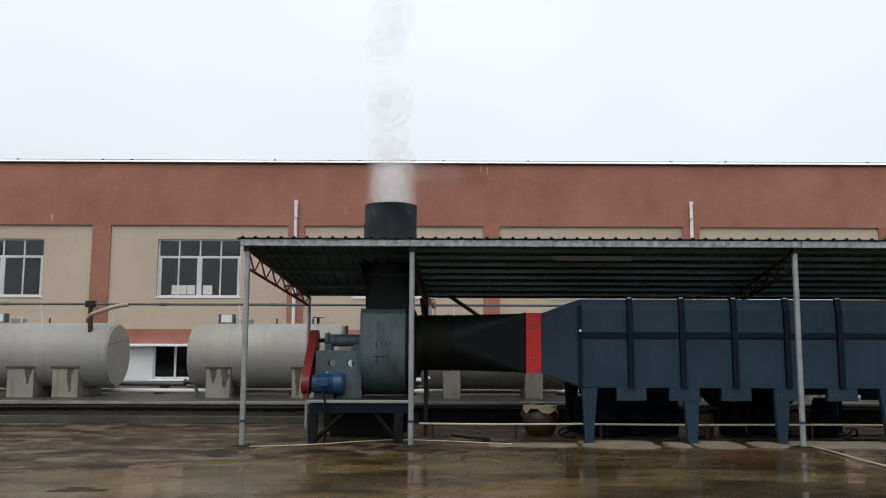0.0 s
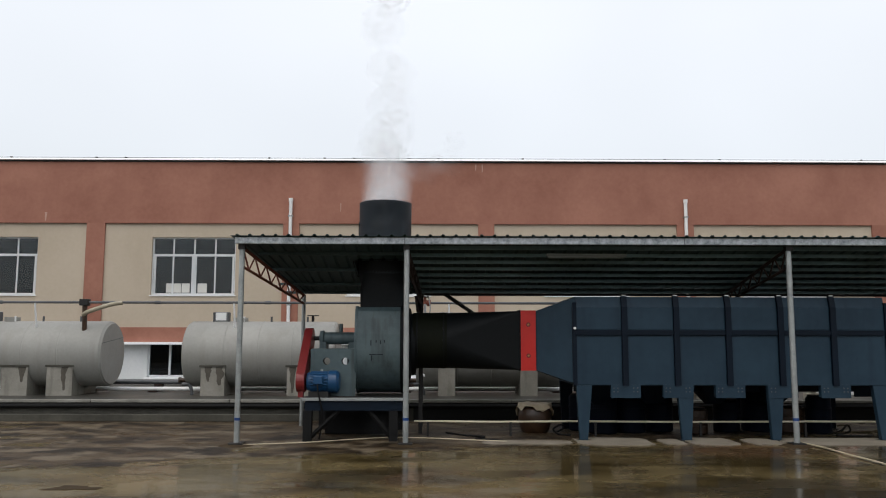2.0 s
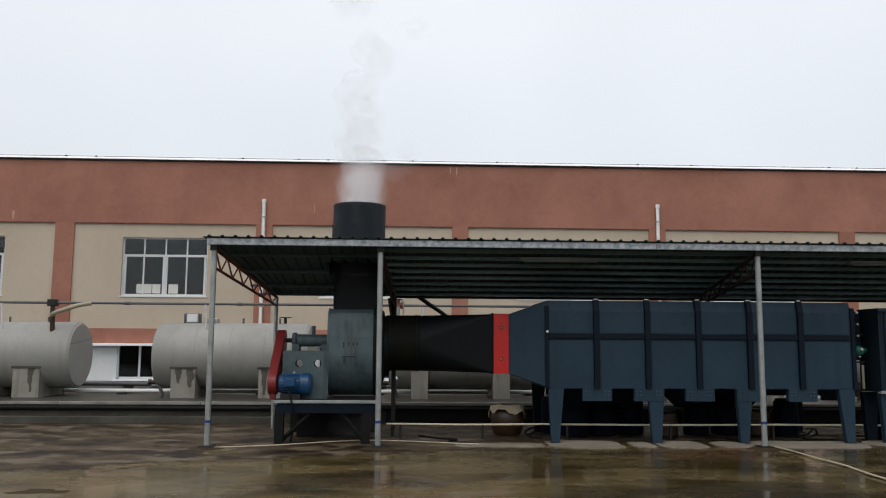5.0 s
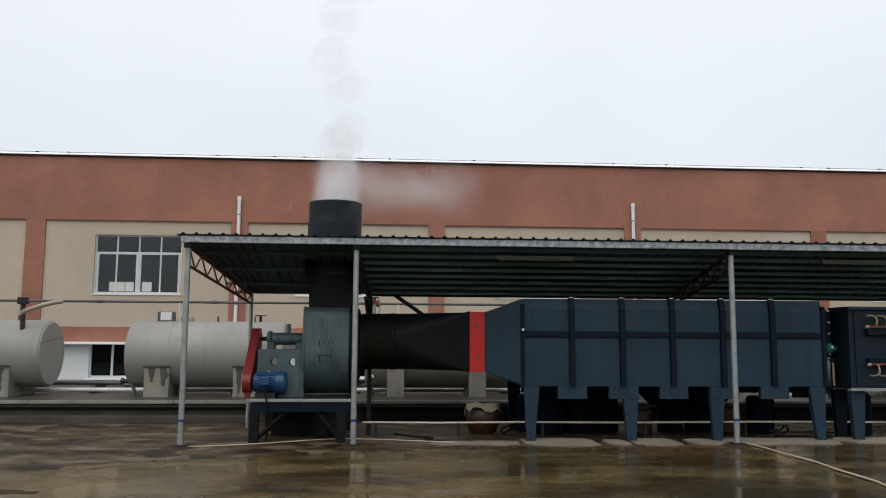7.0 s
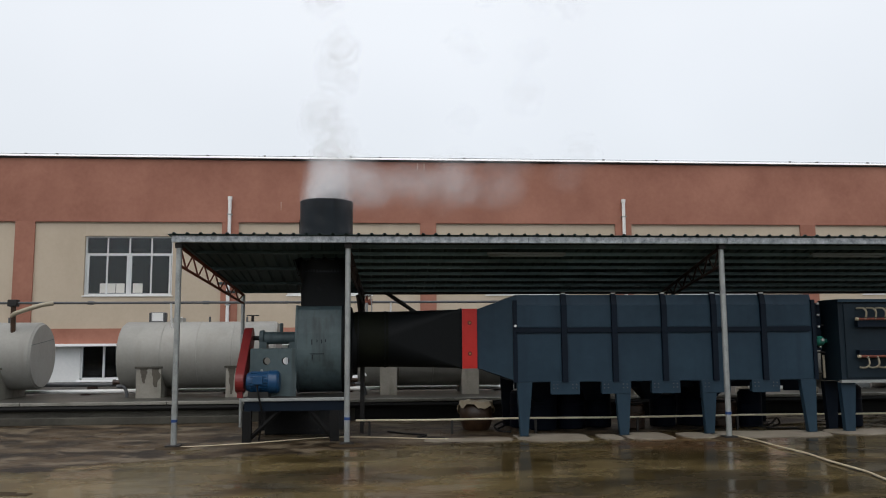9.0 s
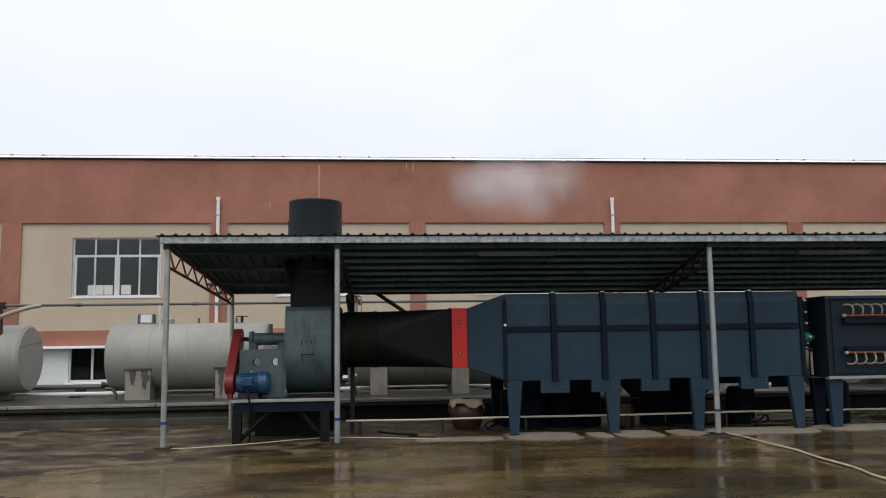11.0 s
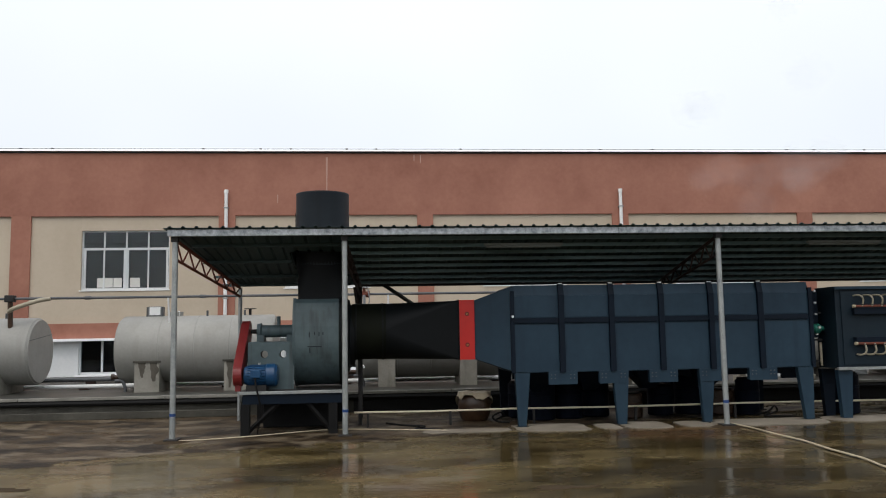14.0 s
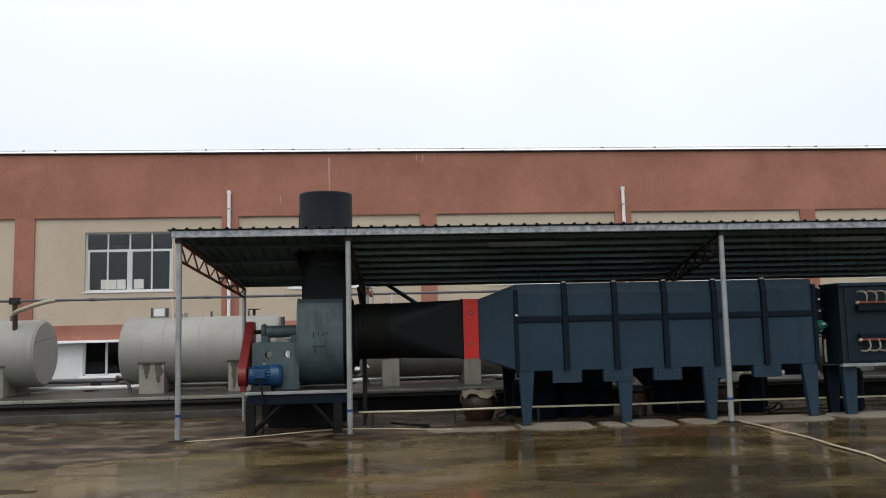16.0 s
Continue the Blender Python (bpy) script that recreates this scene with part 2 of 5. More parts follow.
def wet_ground_mat():
    """Old concrete yard under rain: a film of water with brown silt, damp and drier streaks towards the machine."""
    m = bpy.data.materials.new("wet_concrete_yard")
    m.use_nodes = True
    n, l = m.node_tree.nodes, m.node_tree.links
    p = n["Principled BSDF"]
    co = n.new("ShaderNodeTexCoord")

    def noise_tex(scale, detail, stretch=(1, 1, 1), rough=0.55):
        mp = n.new("ShaderNodeMapping")
        mp.inputs["Scale"].default_value = stretch
        l.new(co.outputs["Object"], mp.inputs["Vector"])
        t = n.new("ShaderNodeTexNoise")
        t.inputs["Scale"].default_value, t.inputs["Detail"].default_value, t.inputs["Roughness"].default_value = scale, detail, rough
        l.new(mp.outputs[0], t.inputs["Vector"])
        return t.outputs[0]

    def ramp(v, a, b, lo=0.0, hi=1.0):
        r = n.new("ShaderNodeMapRange")
        r.inputs["From Min"].default_value, r.inputs["From Max"].default_value = a, b
        r.inputs["To Min"].default_value, r.inputs["To Max"].default_value = lo, hi
        r.interpolation_type = "SMOOTHSTEP"
        l.new(v, r.inputs["Value"])
        return r.outputs[0]

    def math2(op, a, b):
        k = n.new("ShaderNodeMath")
        k.operation = op
        for i, v in enumerate((a, b)):
            if isinstance(v, float):
                k.inputs[i].default_value = v
            else:
                l.new(v, k.inputs[i])
        return k.outputs[0]

    def mixc(f, a, b):
        k = n.new("ShaderNodeMix")
        k.data_type = "RGBA"
        l.new(f, k.inputs[0])
        for i, v in ((6, a), (7, b)):
            if isinstance(v, tuple):
                k.inputs[i].default_value = (*v, 1)
            else:
                l.new(v, k.inputs[i])
        return k.outputs[2]

    sep = n.new("ShaderNodeSeparateXYZ")
    l.new(co.outputs["Object"], sep.inputs[0])
    patches = noise_tex(0.42, 5, (1, 1.2, 1))
    flakes = noise_tex(1.5, 9, (0.75, 1.0, 1), 0.70)
    # paler towards the west, darker east where the machine's dark reflection is painted in
    silt = math2("ADD", noise_tex(0.75, 8, (0.6, 1.3, 1), 0.62), ramp(sep.outputs["X"], -4.0, 6.0, 0.035, -0.06))
    fine = noise_tex(35.0, 4)
    # the worn, broken surface lies higher towards the platform; the water stands in the lower part of the yard
    slope = math2("ADD", sep.outputs["Y"], math2("MULTIPLY", sep.outputs["X"], -0.35))
    fall = ramp(math2("ADD", slope, math2("MULTIPLY", patches, 1.6)), 10.6, 12.6, 0.22, -0.045)
    level = math2("ADD", math2("ADD", math2("MULTIPLY", patches, 0.42), math2("MULTIPLY", flakes, 0.58)), fall)
    water = ramp(level, 0.50, 0.55)
    dry = mixc(ramp(flakes, 0.44, 0.53), (0.012, 0.008, 0.0045), (0.066, 0.046, 0.026))
    dry = mixc(ramp(noise_tex(1.7, 8, (0.8, 1.0, 1), 0.66), 0.50, 0.60), dry, (0.145, 0.115, 0.078))
    dry = mixc(ramp(fine, 0.35, 0.7, 0.0, 0.25), dry, (0.05, 0.04, 0.028))
    wetc = mixc(ramp(silt, 0.38, 0.60), (0.034, 0.024, 0.009), (0.120, 0.089, 0.038))
    # reddish patches paint the red wall's reflection into the water's colour
    rusty = ramp(noise_tex(0.3, 3, (1, 0.7, 1)), 0.52, 0.64, 0.0, 0.5)
    wetc = mixc(rusty, wetc, (0.13, 0.062, 0.030))
    wetc = mixc(ramp(fine, 0.4, 0.7, 0.0, 0.2), wetc, (0.05, 0.036, 0.018))
    l.new(mixc(water, dry, wetc), p.inputs["Base Color"])
    film = ramp(noise_tex(1.3, 8, (0.7, 1.2, 1), 0.65), 0.44, 0.58, 0.10, 0.30)
    l.new(math2("ADD", math2("MULTIPLY", film, water), math2("MULTIPLY", math2("SUBTRACT", 1.0, water), 0.42)), p.inputs["Roughness"])
    p.inputs["IOR"].default_value = 1.33
    l.new(ramp(water, 0.0, 1.0, 0.18, 0.36), p.inputs["Specular IOR Level"])
    b1, b2 = n.new("ShaderNodeBump"), n.new("ShaderNodeBump")
    b1.inputs["Strength"].default_value, b1.inputs["Distance"].default_value = 1.0, 0.03
    l.new(math2("MULTIPLY", noise_tex(6.0, 8, (0.6, 1.2, 1), 0.65), math2("SUBTRACT", 1.0, water)), b1.inputs["Height"])
    b2.inputs["Strength"].default_value, b2.inputs["Distance"].default_value = 0.22, 0.02
    l.new(noise_tex(2.3, 4, (0.7, 1.2, 1), 0.6), b2.inputs["Height"])
    l.new(b1.outputs[0], b2.inputs["Normal"])
    l.new(b2.outputs[0], p.inputs["Normal"])
    return m


M["yard"] = wet_ground_mat()


# ---- building blocks ----
ORIGIN = {}


def thing(name, loc, label, category, group="", kind=""):
    """An Empty at the base of a thing; its parts are made in world metres."""
    e = new(name)
    e.empty_display_size = 0.2
    e.location = loc
    ORIGIN[e.name] = Vector(loc)
    return tagged(e, label, category, group, kind)


def finish(bm, smooth):
    bmesh.ops.recalc_face_normals(bm, faces=bm.faces)
    if smooth:
        for f in bm.faces:
            f.smooth = True
        for e in bm.edges:
            if len(e.link_faces) == 2 and e.calc_face_angle(0) > 0.6:
                e.smooth = False


def part(name, bm, material, parent=None, label="", smooth=False):
    finish(bm, smooth)
    me = bpy.data.meshes.new(name)
    bm.to_mesh(me)
    bm.free()
    me.materials.append(M[material])
    ob = new(name, me)
    if parent is not None:
        ob.parent = parent
        ob.matrix_parent_inverse = Matrix.Translation(-ORIGIN.get(parent.name, Vector()))
    return tagged(ob, label)


def solo(name, bm, material, label, category, group="", kind="", smooth=False):
    ob = part(name, bm, material, None, "", smooth)
    return tagged(ob, label, category, group, kind)


def box(x0, x1, y0, y1, z0, z1, bm=None, bev=0.0):
    own = bmesh.new()
    vs = [own.verts.new((x, y, z)) for z in (z0, z1) for y in (y0, y1) for x in (x0, x1)]
    for q in ((0, 2, 3, 1), (4, 5, 7, 6), (0, 1, 5, 4), (2, 6, 7, 3), (0, 4, 6, 2), (1, 3, 7, 5)):
        own.faces.new([vs[i] for i in q])
    if bev:
        bmesh.ops.bevel(own, geom=own.edges[:], offset=bev, segments=2, profile=0.6, affect="EDGES")
    return own if bm is None else join(bm, own)


def join(bm, own):
    me = bpy.data.meshes.new("tmp")
    own.to_mesh(me)
    own.free()
    bm.from_mesh(me)
    bpy.data.meshes.remove(me)
    return bm


def prism(pts, axis, a0, a1, bm=None, bev=0.0):
    """A closed outline pts (u, v) pulled along an axis from a0 to a1."""
    own = bmesh.new()

    def at(u, v, a):
        return {"x": (a, u, v), "y": (u, a, v), "z": (u, v, a)}[axis]

    lo = [own.verts.new(at(u, v, a0)) for u, v in pts]
    hi = [own.verts.new(at(u, v, a1)) for u, v in pts]
    own.faces.new(lo)
    own.faces.new(hi[::-1])
    for i in range(len(pts)):
        j = (i + 1) % len(pts)
        own.faces.new((lo[i], hi[i], hi[j], lo[j]))
    if bev:
        bmesh.ops.bevel(own, geom=own.edges[:], offset=bev, segments=2, profile=0.6, affect="EDGES")
    return own if bm is None else join(bm, own)


def tube(points, r, seg=12, bm=None, cap=True):
    """A round bar or pipe along a line of points."""
    own = bmesh.new()
    pts = [Vector(p) for p in points]
    rings = []
    for i, p in enumerate(pts):
        d = (pts[min(i + 1, len(pts) - 1)] - pts[max(i - 1, 0)]).normalized()
        up = Vector((0, 0, 1)) if abs(d.z) < 0.9 else Vector((1, 0, 0))
        s = d.cross(up).normalized()
        u = s.cross(d)
        rr = r[i] if isinstance(r, (list, tuple)) else r
        rings.append([own.verts.new(p + rr * (math.cos(a) * s + math.sin(a) * u)) for a in (2 * math.pi * k / seg for k in range(seg))])
    for a, b in zip(rings, rings[1:]):
        for k in range(seg):
            own.faces.new((a[k], a[(k + 1) % seg], b[(k + 1) % seg], b[k]))
    if cap:
        own.faces.new(rings[0][::-1])
        own.faces.new(rings[-1])
    return own if bm is None else join(bm, own)


def bend(points, n=6):
    """A smooth line through the points."""
    p = [Vector(q) for q in points]
    out = []
    for i in range(len(p) - 1):
        a, b, c, d = p[max(i - 1, 0)], p[i], p[i + 1], p[min(i + 2, len(p) - 1)]
        for k in range(n):
            t = k / n
            out.append(0.5 * (2 * b + (c - a) * t + (2 * a - 5 * b + 4 * c - d) * t * t + (3 * b - a - 3 * c + d) * t ** 3))
    return out + [p[-1]]


def angle_bar(p, q, w, bm=None):
    """A square bar from p to q."""
    return tube([p, q], w * 0.7071, 4, bm)


# ---- the yard ----
def build_ground():
    bm = bmesh.new()
    rings = [-300, -60, -20, 0, 6, 10, 12, 15.28]
    xs = [-300, -60, -20, -8, 0, 8, 20, 60, 300]
    v = [[bm.verts.new((x, y, 0)) for x in xs] for y in rings + [60, 300]]
    for a, b in zip(v, v[1:]):
        for i in range(len(xs) - 1):
            bm.faces.new((a[i], a[i + 1], b[i + 1], b[i]))
    solo("ground", bm, "yard", "wet brown concrete yard with standing rain water", "ground", kind="structure")


def build_platform():
    plat = thing("platform", (0, 15.3, 0), "raised concrete platform along the factory wall", "platform", kind="structure")
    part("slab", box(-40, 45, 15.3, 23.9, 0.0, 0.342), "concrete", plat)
    part("slab_top", box(-40, 45, 15.295, 23.9, 0.344, 0.40), "slab_wet", plat, "dark wet concrete top slab")
    rnd = random.Random(8)
    x = -40.0
    while x < 45:
        w = rnd.uniform(2.2, 3.4)
        k = rnd.uniform(-0.006, 0.006)
        part("nosing", box(x + 0.006, min(x + w, 45) - 0.006, 15.22 + k, 15.293, 0.346, 0.402 + k, bev=0.008), "nosing", plat, "pale worn edge stone of the platform")
        x += w
    # thin black sheet over the slab face, paints the deep shade there
    part("coated_face", box(-0.5, 45, 15.285, 15.298, 0.0, 0.33), "concrete_dark", plat, "black face strip, deep shade put into its colour")
    hose = bmesh.new()
    tube([(-30 + 1.5 * i, 15.245 + 0.004 * math.sin(i * 2.1), 0.288 + 0.005 * math.sin(i * 1.7)) for i in range(50)], 0.048, 8, hose)
    solo("cable_conduit", hose, "black", "black conduit clipped under the platform edge", "conduit", smooth=True)
    kerb = box(-40, -2.6, 15.10, 15.282, 0.0, 0.13, bev=0.01)
    solo("kerb", kerb, "concrete", "worn concrete kerb at the foot of the platform", "kerb", kind="structure")


# ---- the factory ----
BAYS = [(-16.15, -10.68), (-10.12, -4.72), (-4.23, 1.22), (1.71, 7.30), (7.82, 13.30), (13.80, 19.30)]
FY = 24.0


def build_factory():
    wall = thing("wall_facade", (0, FY, 0), "factory facade with red render bands and cream panels", "wall", kind="structure")
    part("parapet_band", box(-40, 45, FY - 0.06, FY + 0.30, 5.10, 7.02), "render_red", wall, "red rendered upper band")
    cop = thing("coping", (0, FY, 7.02), "white parapet coping with a lightning wire on clips", "coping", kind="structure")
    part("cap", prism([(FY - 0.16, 7.036), (FY + 0.36, 7.036), (FY + 0.36, 7.10), (FY - 0.10, 7.10), (FY - 0.16, 7.044)], "x", -40, 45), "coping", cop)
    part("shadow_gap", box(-40, 45, FY - 0.09, FY + 0.32, 6.99, 7.034), "dark_steel", cop)
    wire = bmesh.new()
    tube([(-40, FY - 0.02, 7.135), (45, FY - 0.02, 7.135)], 0.006, 6, wire)
    part("wire", wire, "dark_steel", cop)
    xs, x = [], -15.7
    random.seed(5)
    while x < 16:
        xs.append(x)
        x += random.choice((0.9, 1.7, 2.6, 4.4))
    for x in xs:
        part("clip", box(x - 0.03, x + 0.03, FY - 0.05, FY + 0.01, 7.09, 7.15), "dark_steel", cop)
    # bays
    edges = [-40.0] + [e for b in BAYS for e in b] + [45.0]
    for i in range(0, len(edges), 2):
        part("pilaster", box(edges[i], edges[i + 1], FY - 0.06, FY + 0.30, 1.94, 5.10), "render_red", wall)
    for n, (a, b) in enumerate(BAYS):
        c, h = (a + b) / 2, 1.27
        for xa, xb, za, zb in ((a, c - h, 1.94, 5.10), (c + h, b, 1.94, 5.10), (c - h, c + h, 4.67, 5.10), (c - h, c + h, 1.94, 2.91)):
            part("panel", box(xa, xb, FY, FY + 0.3, za, zb), "render_cream", wall, "cream rendered panel beside a window")
        # thin rust-coloured strip paints the shadow line below the upper band
        shade_strip = box(a, b, FY - 0.066, FY - 0.055, 5.085, 5.10)
        part("drip_edge", shade_strip, "rust", wall)
    part("lower_band", box(-40, 45, FY - 0.06, FY + 0.3, 1.50, 1.94), "render_red", wall, "red rendered lower band")
    part("ledge", box(-40, 45, FY - 0.34, FY + 0.3, 1.425, 1.50, bev=0.01), "coping", wall, "white projecting ledge")
    lo = bmesh.new()
    x = -40.0
    for a, b in BAYS:
        c = (a + b) / 2
        box(x, c - 1.27, FY, FY + 0.3, 0.40, 1.425, lo)
        box(c - 1.27, c + 1.27, FY, FY + 0.3, 0.40, 0.46, lo)
        x = c + 1.27
    box(x, 45, FY, FY + 0.3, 0.40, 1.425, lo)
    part("lower_wall", lo, "render_white", wall, "white-painted lower wall")
    for x, z0, z1, w in ((-1.51, 5.60, 6.87, 0.06), (1.35, 6.70, 6.95, 0.04), (-11.93, 5.16, 5.42, 0.07), (-2.98, 5.46, 5.72, 0.04), (1.15, 6.75, 6.95, 0.03)):
        bm = prism([(x - w / 2, z1), (x + w / 2, z1), (x + w * 0.35, (z0 + z1) / 2), (x + w * 0.2, z0), (x - w * 0.25, z0), (x - w * 0.4, (z0 + z1) / 2)], "y", FY - 0.065, FY - 0.062)
        part("run_stain", bm, "stain", wall, "pale lime run")
    for n, (a, b) in enumerate(BAYS):
        build_window(n + 1, (a + b) / 2)
    # shell of the hall; its dimness is put into the colour
    part("hall_wall", box(-40, 45, 44.0, 44.3, 0, 7.0), "inside", thing("wall_back", (0, 44, 0), "back wall of the hall, indoor gloom put into its colour", "wall", kind="structure"))
    solo("hall_ceiling", box(-40, 45, FY + 0.31, 44, 6.6, 6.9), "inside", "hall ceiling, indoor gloom put into its colour", "ceiling", kind="structure")
    solo("hall_floor", box(-40, 45, FY + 0.31, 44, 0.3, 0.4), "inside", "hall floor, indoor gloom put into its colour", "floor", kind="structure")
    for s, x in (("west", -40.3), ("east", 45.0)):
        solo("wall_" + s, box(x, x + 0.3, FY, 44.3, 0, 7.0), "render_red", "red rendered end wall of the factory", "wall", kind="structure")


def build_window(n, c):
    w = thing("window_%d" % n, (c, FY + 0.12, 2.91), "white-framed sliding factory window, dark inside, four lights wide", "window", kind="structure")
    z0, zt, z1, h, y0, y1 = 2.91, 4.13, 4.67, 1.27, FY + 0.08, FY + 0.14
    fr = bmesh.new()
    box(c - h, c + h, y0, y1, z1 - 0.04, z1, fr)
    box(c - h, c + h, y0, y1, z0, z0 + 0.06, fr)
    box(c - h, c - h + 0.045, y0, y1, z0 + 0.06, z1 - 0.04, fr)
    box(c + h - 0.045, c + h, y0, y1, z0 + 0.06, z1 - 0.04, fr)
    box(c - h + 0.045, c + h - 0.045, y0, y1, zt - 0.035, zt + 0.035, fr)
    for k in (-0.5, 0, 0.5):
        box(c + k * h - 0.02, c + k * h + 0.02, y0 + 0.005, y1 - 0.005, zt + 0.035, z1 - 0.04, fr)
    part("window_frame", fr, "frame_white", w)
    for s, ya in ((-1, y0 - 0.01), (1, y0 + 0.015)):
        sash = bmesh.new()
        for k, ww in ((0.5, 0.022), (0.02, 0.045), (0.93, 0.03)):
            xm = c + s * k * h
            box(xm - ww, xm + ww, ya, ya + 0.03, z0 + 0.06, zt - 0.035, sash)
        part("sash", sash, "frame_white", w)
    sill = box(c - h - 0.03, c + h + 0.03, FY - 0.03, FY + 0.08, z0 - 0.035, z0 - 0.002, bev=0.004)
    part("window_sill", sill, "render_white", w)
    for k in range(4):
        a = c - h + 0.045 + k * (2 * h - 0.09) / 4
        b = a + (2 * h - 0.09) / 4
        for za, zb in ((z0 + 0.06, zt - 0.035), (zt + 0.035, z1 - 0.04)):
            p = part("pane", box(a, b, FY + 0.105, FY + 0.113, za, zb), "glass", w)
            p.visible_shadow = False
    if n == 2:
        for a, b in ((-0.83, -0.38), (-0.36, -0.12), (0.12, 0.40)):
            part("notice", box(c + a, c + b, FY + 0.097, FY + 0.102, 2.99, 3.27), "paper", w, "blank white sheet on the glass")
    # basement light below the ledge
    v = thing("low_window_%d" % n, (c, FY + 0.1, 0.46), "low dark window with white frame under the ledge", "window", kind="structure")
    fr = bmesh.new()
    for x in (-1.25, -0.62, 0.0, 0.62, 1.25):
        box(c + x - 0.03, c + x + 0.03, FY + 0.06, FY + 0.12, 0.50, 1.425, fr)
    box(c - 1.22, c + 1.22, FY + 0.06, FY + 0.12, 0.46, 0.52, fr)
    part("window_frame", fr, "frame_white", v)
    part("window_sill", box(c - 1.33, c + 1.33, FY - 0.10, FY - 0.002, 0.40, 0.455, bev=0.006), "coping", v)
    for k in range(4):
        a = c - 1.22 + (0.0, 0.63, 1.25, 1.87)[k]
        p = part("pane", box(a, a + (0.57, 0.56, 0.56, 0.57)[k], FY + 0.085, FY + 0.093, 0.52, 1.425), "glass", v)
        p.visible_shadow = False


def build_downpipes():
    for x in (-16.4, -4.49, 7.56):
        d = thing("downpipe", (x, FY - 0.14, 0.4), "white plastic rainwater downpipe on a red pilaster", "downpipe", "downpipes")
        part("pipe", tube([(x, FY - 0.14, 0.40), (x, FY - 0.14, 5.80)], 0.052, 14), "pvc_white", d, smooth=True)
        part("head", tube([(x, FY - 0.14, 5.76), (x, FY - 0.14, 5.86)], 0.066, 14), "pvc_white", d, smooth=True)
        for z in (1.2, 2.6, 3.6, 4.6, 5.3):
            part("clamp", box(x - 0.07, x + 0.07, FY - 0.20, FY - 0.06, z, z + 0.035), "galv", d)


# ---- tanks on the platform ----
TZ, TY, TR = 1.25, 17.0, 0.69


def build_tank(x0, x1, saddles, n):
    t = thing("storage_tank", ((x0 + x1) / 2, TY, 0.4), "grey-white horizontal steel tank on concrete saddles, rain-streaked", "tank", "tanks on the platform")
    seg = 48
    body = tube([(x0, TY, TZ), (x0 + 0.03, TY, TZ), (x1 - 0.03, TY, TZ), (x1, TY, TZ)], [TR - 0.02, TR, TR, TR - 0.02], seg)
    part("shell", body, "tank", t, smooth=True)
    L = x1 - x0
    for f in (0.27, 0.5, 0.73):
        x = x0 + f * L
        part("weld_seam", tube([(x - 0.012, TY, TZ), (x, TY, TZ), (x + 0.012, TY, TZ)], [TR + 0.001, TR + 0.006, TR + 0.001], seg), "tank", t, smooth=True)
    for x, s in ((x0, -1), (x1, 1)):
        rim = tube([(x + s * 0.001, TY, TZ), (x + s * 0.035, TY, TZ), (x + s * 0.05, TY, TZ)], [TR - 0.03, TR * 0.93, TR * 0.4], seg)
        part("weld_line", tube([(x + s * 0.040, TY - 0.61, TZ + 0.22), (x + s * 0.052, TY, TZ + 0.29), (x + s * 0.040, TY + 0.55, TZ + 0.35)], 0.006, 6), "pipe_dark", t)
        part("end_plate", rim, "tank", t, "slightly dished end plate", smooth=True)
    for a, b in saddles:
        pts = [(TY - 0.64, 0.4)]
        top = []
        for k in range(13):
            y = TY - 0.60 + 1.20 * k / 12
            top.append((y, min(TZ - math.sqrt(max((TR - 0.012) ** 2 - (y - TY) ** 2, 0)), 1.0)))
        pts += [(TY - 0.64, 1.0)] + top + [(TY + 0.64, 1.0), (TY + 0.62, 0.4)]
        s = prism(pts, "x", a, b)
        sad = part("saddle", s, "saddle", t, "rain-stained concrete saddle")
        rnd = random.Random(int(a * 100))
        part("wear_pad", box(a - 0.03, b + 0.03, TY - 0.66, TY - 0.50, 0.985, 1.03, bev=0.006), "concrete", sad, "dark grimy pad under the shell")
        for f in (((0.3, 0.78) if n == 1 else (0.7,)) if n < 2 else ()):
            m, q, low = a + (b - a) * (f + rnd.uniform(-0.1, 0.1)), rnd.uniform(0.05, 0.085), rnd.uniform(0.46, 0.74)
            zs = [0.985 - (0.985 - low) * i / 9 for i in range(10)]
            wide = [q * (1.25 - 0.9 * i / 9) * (1 + 0.5 * noise.noise(Vector((i * 0.55, m * 3, 0)))) for i in range(10)]
            sway = [0.035 * noise.noise(Vector((i * 0.35, 7, m * 5))) for i in range(10)]
            left = [(max(m + d - w, a + 0.004), z) for w, d, z in zip(wide, sway, zs)]
            right = [(min(m + d + w, b - 0.004), z) for w, d, z in zip(wide, sway, zs)]
            part("drip_stain", prism(left + right[::-1], "y", TY - 0.643, TY - 0.615), "stain_dark", sad, "dark run of rain water")
    x = x0 + 0.2 * L
    part("manhole", tube([(x + 0.4, TY, TZ + TR - 0.03), (x + 0.4, TY, TZ + TR + 0.08)], 0.16, 20), "tank", t, smooth=True)
    jb = part("junction_box", box(x - 0.14, x + 0.14, TY - 0.10, TY + 0.10, TZ + TR - 0.05, TZ + TR + 0.20, bev=0.01), "pipe_grey", t, "grey metal box with a pale front")
    part("box_front", box(x - 0.105, x + 0.115, TY - 0.112, TY - 0.102, TZ + TR + 0.02, TZ + TR + 0.185), "render_white", jb)
    for xx in (x - 0.155, x + 0.155):
        part("box_bracket", box(xx - 0.012, xx + 0.012, TY - 0.11, TY + 0.05, TZ + TR - 0.05, TZ + TR + 0.19), "pipe_dark", jb)
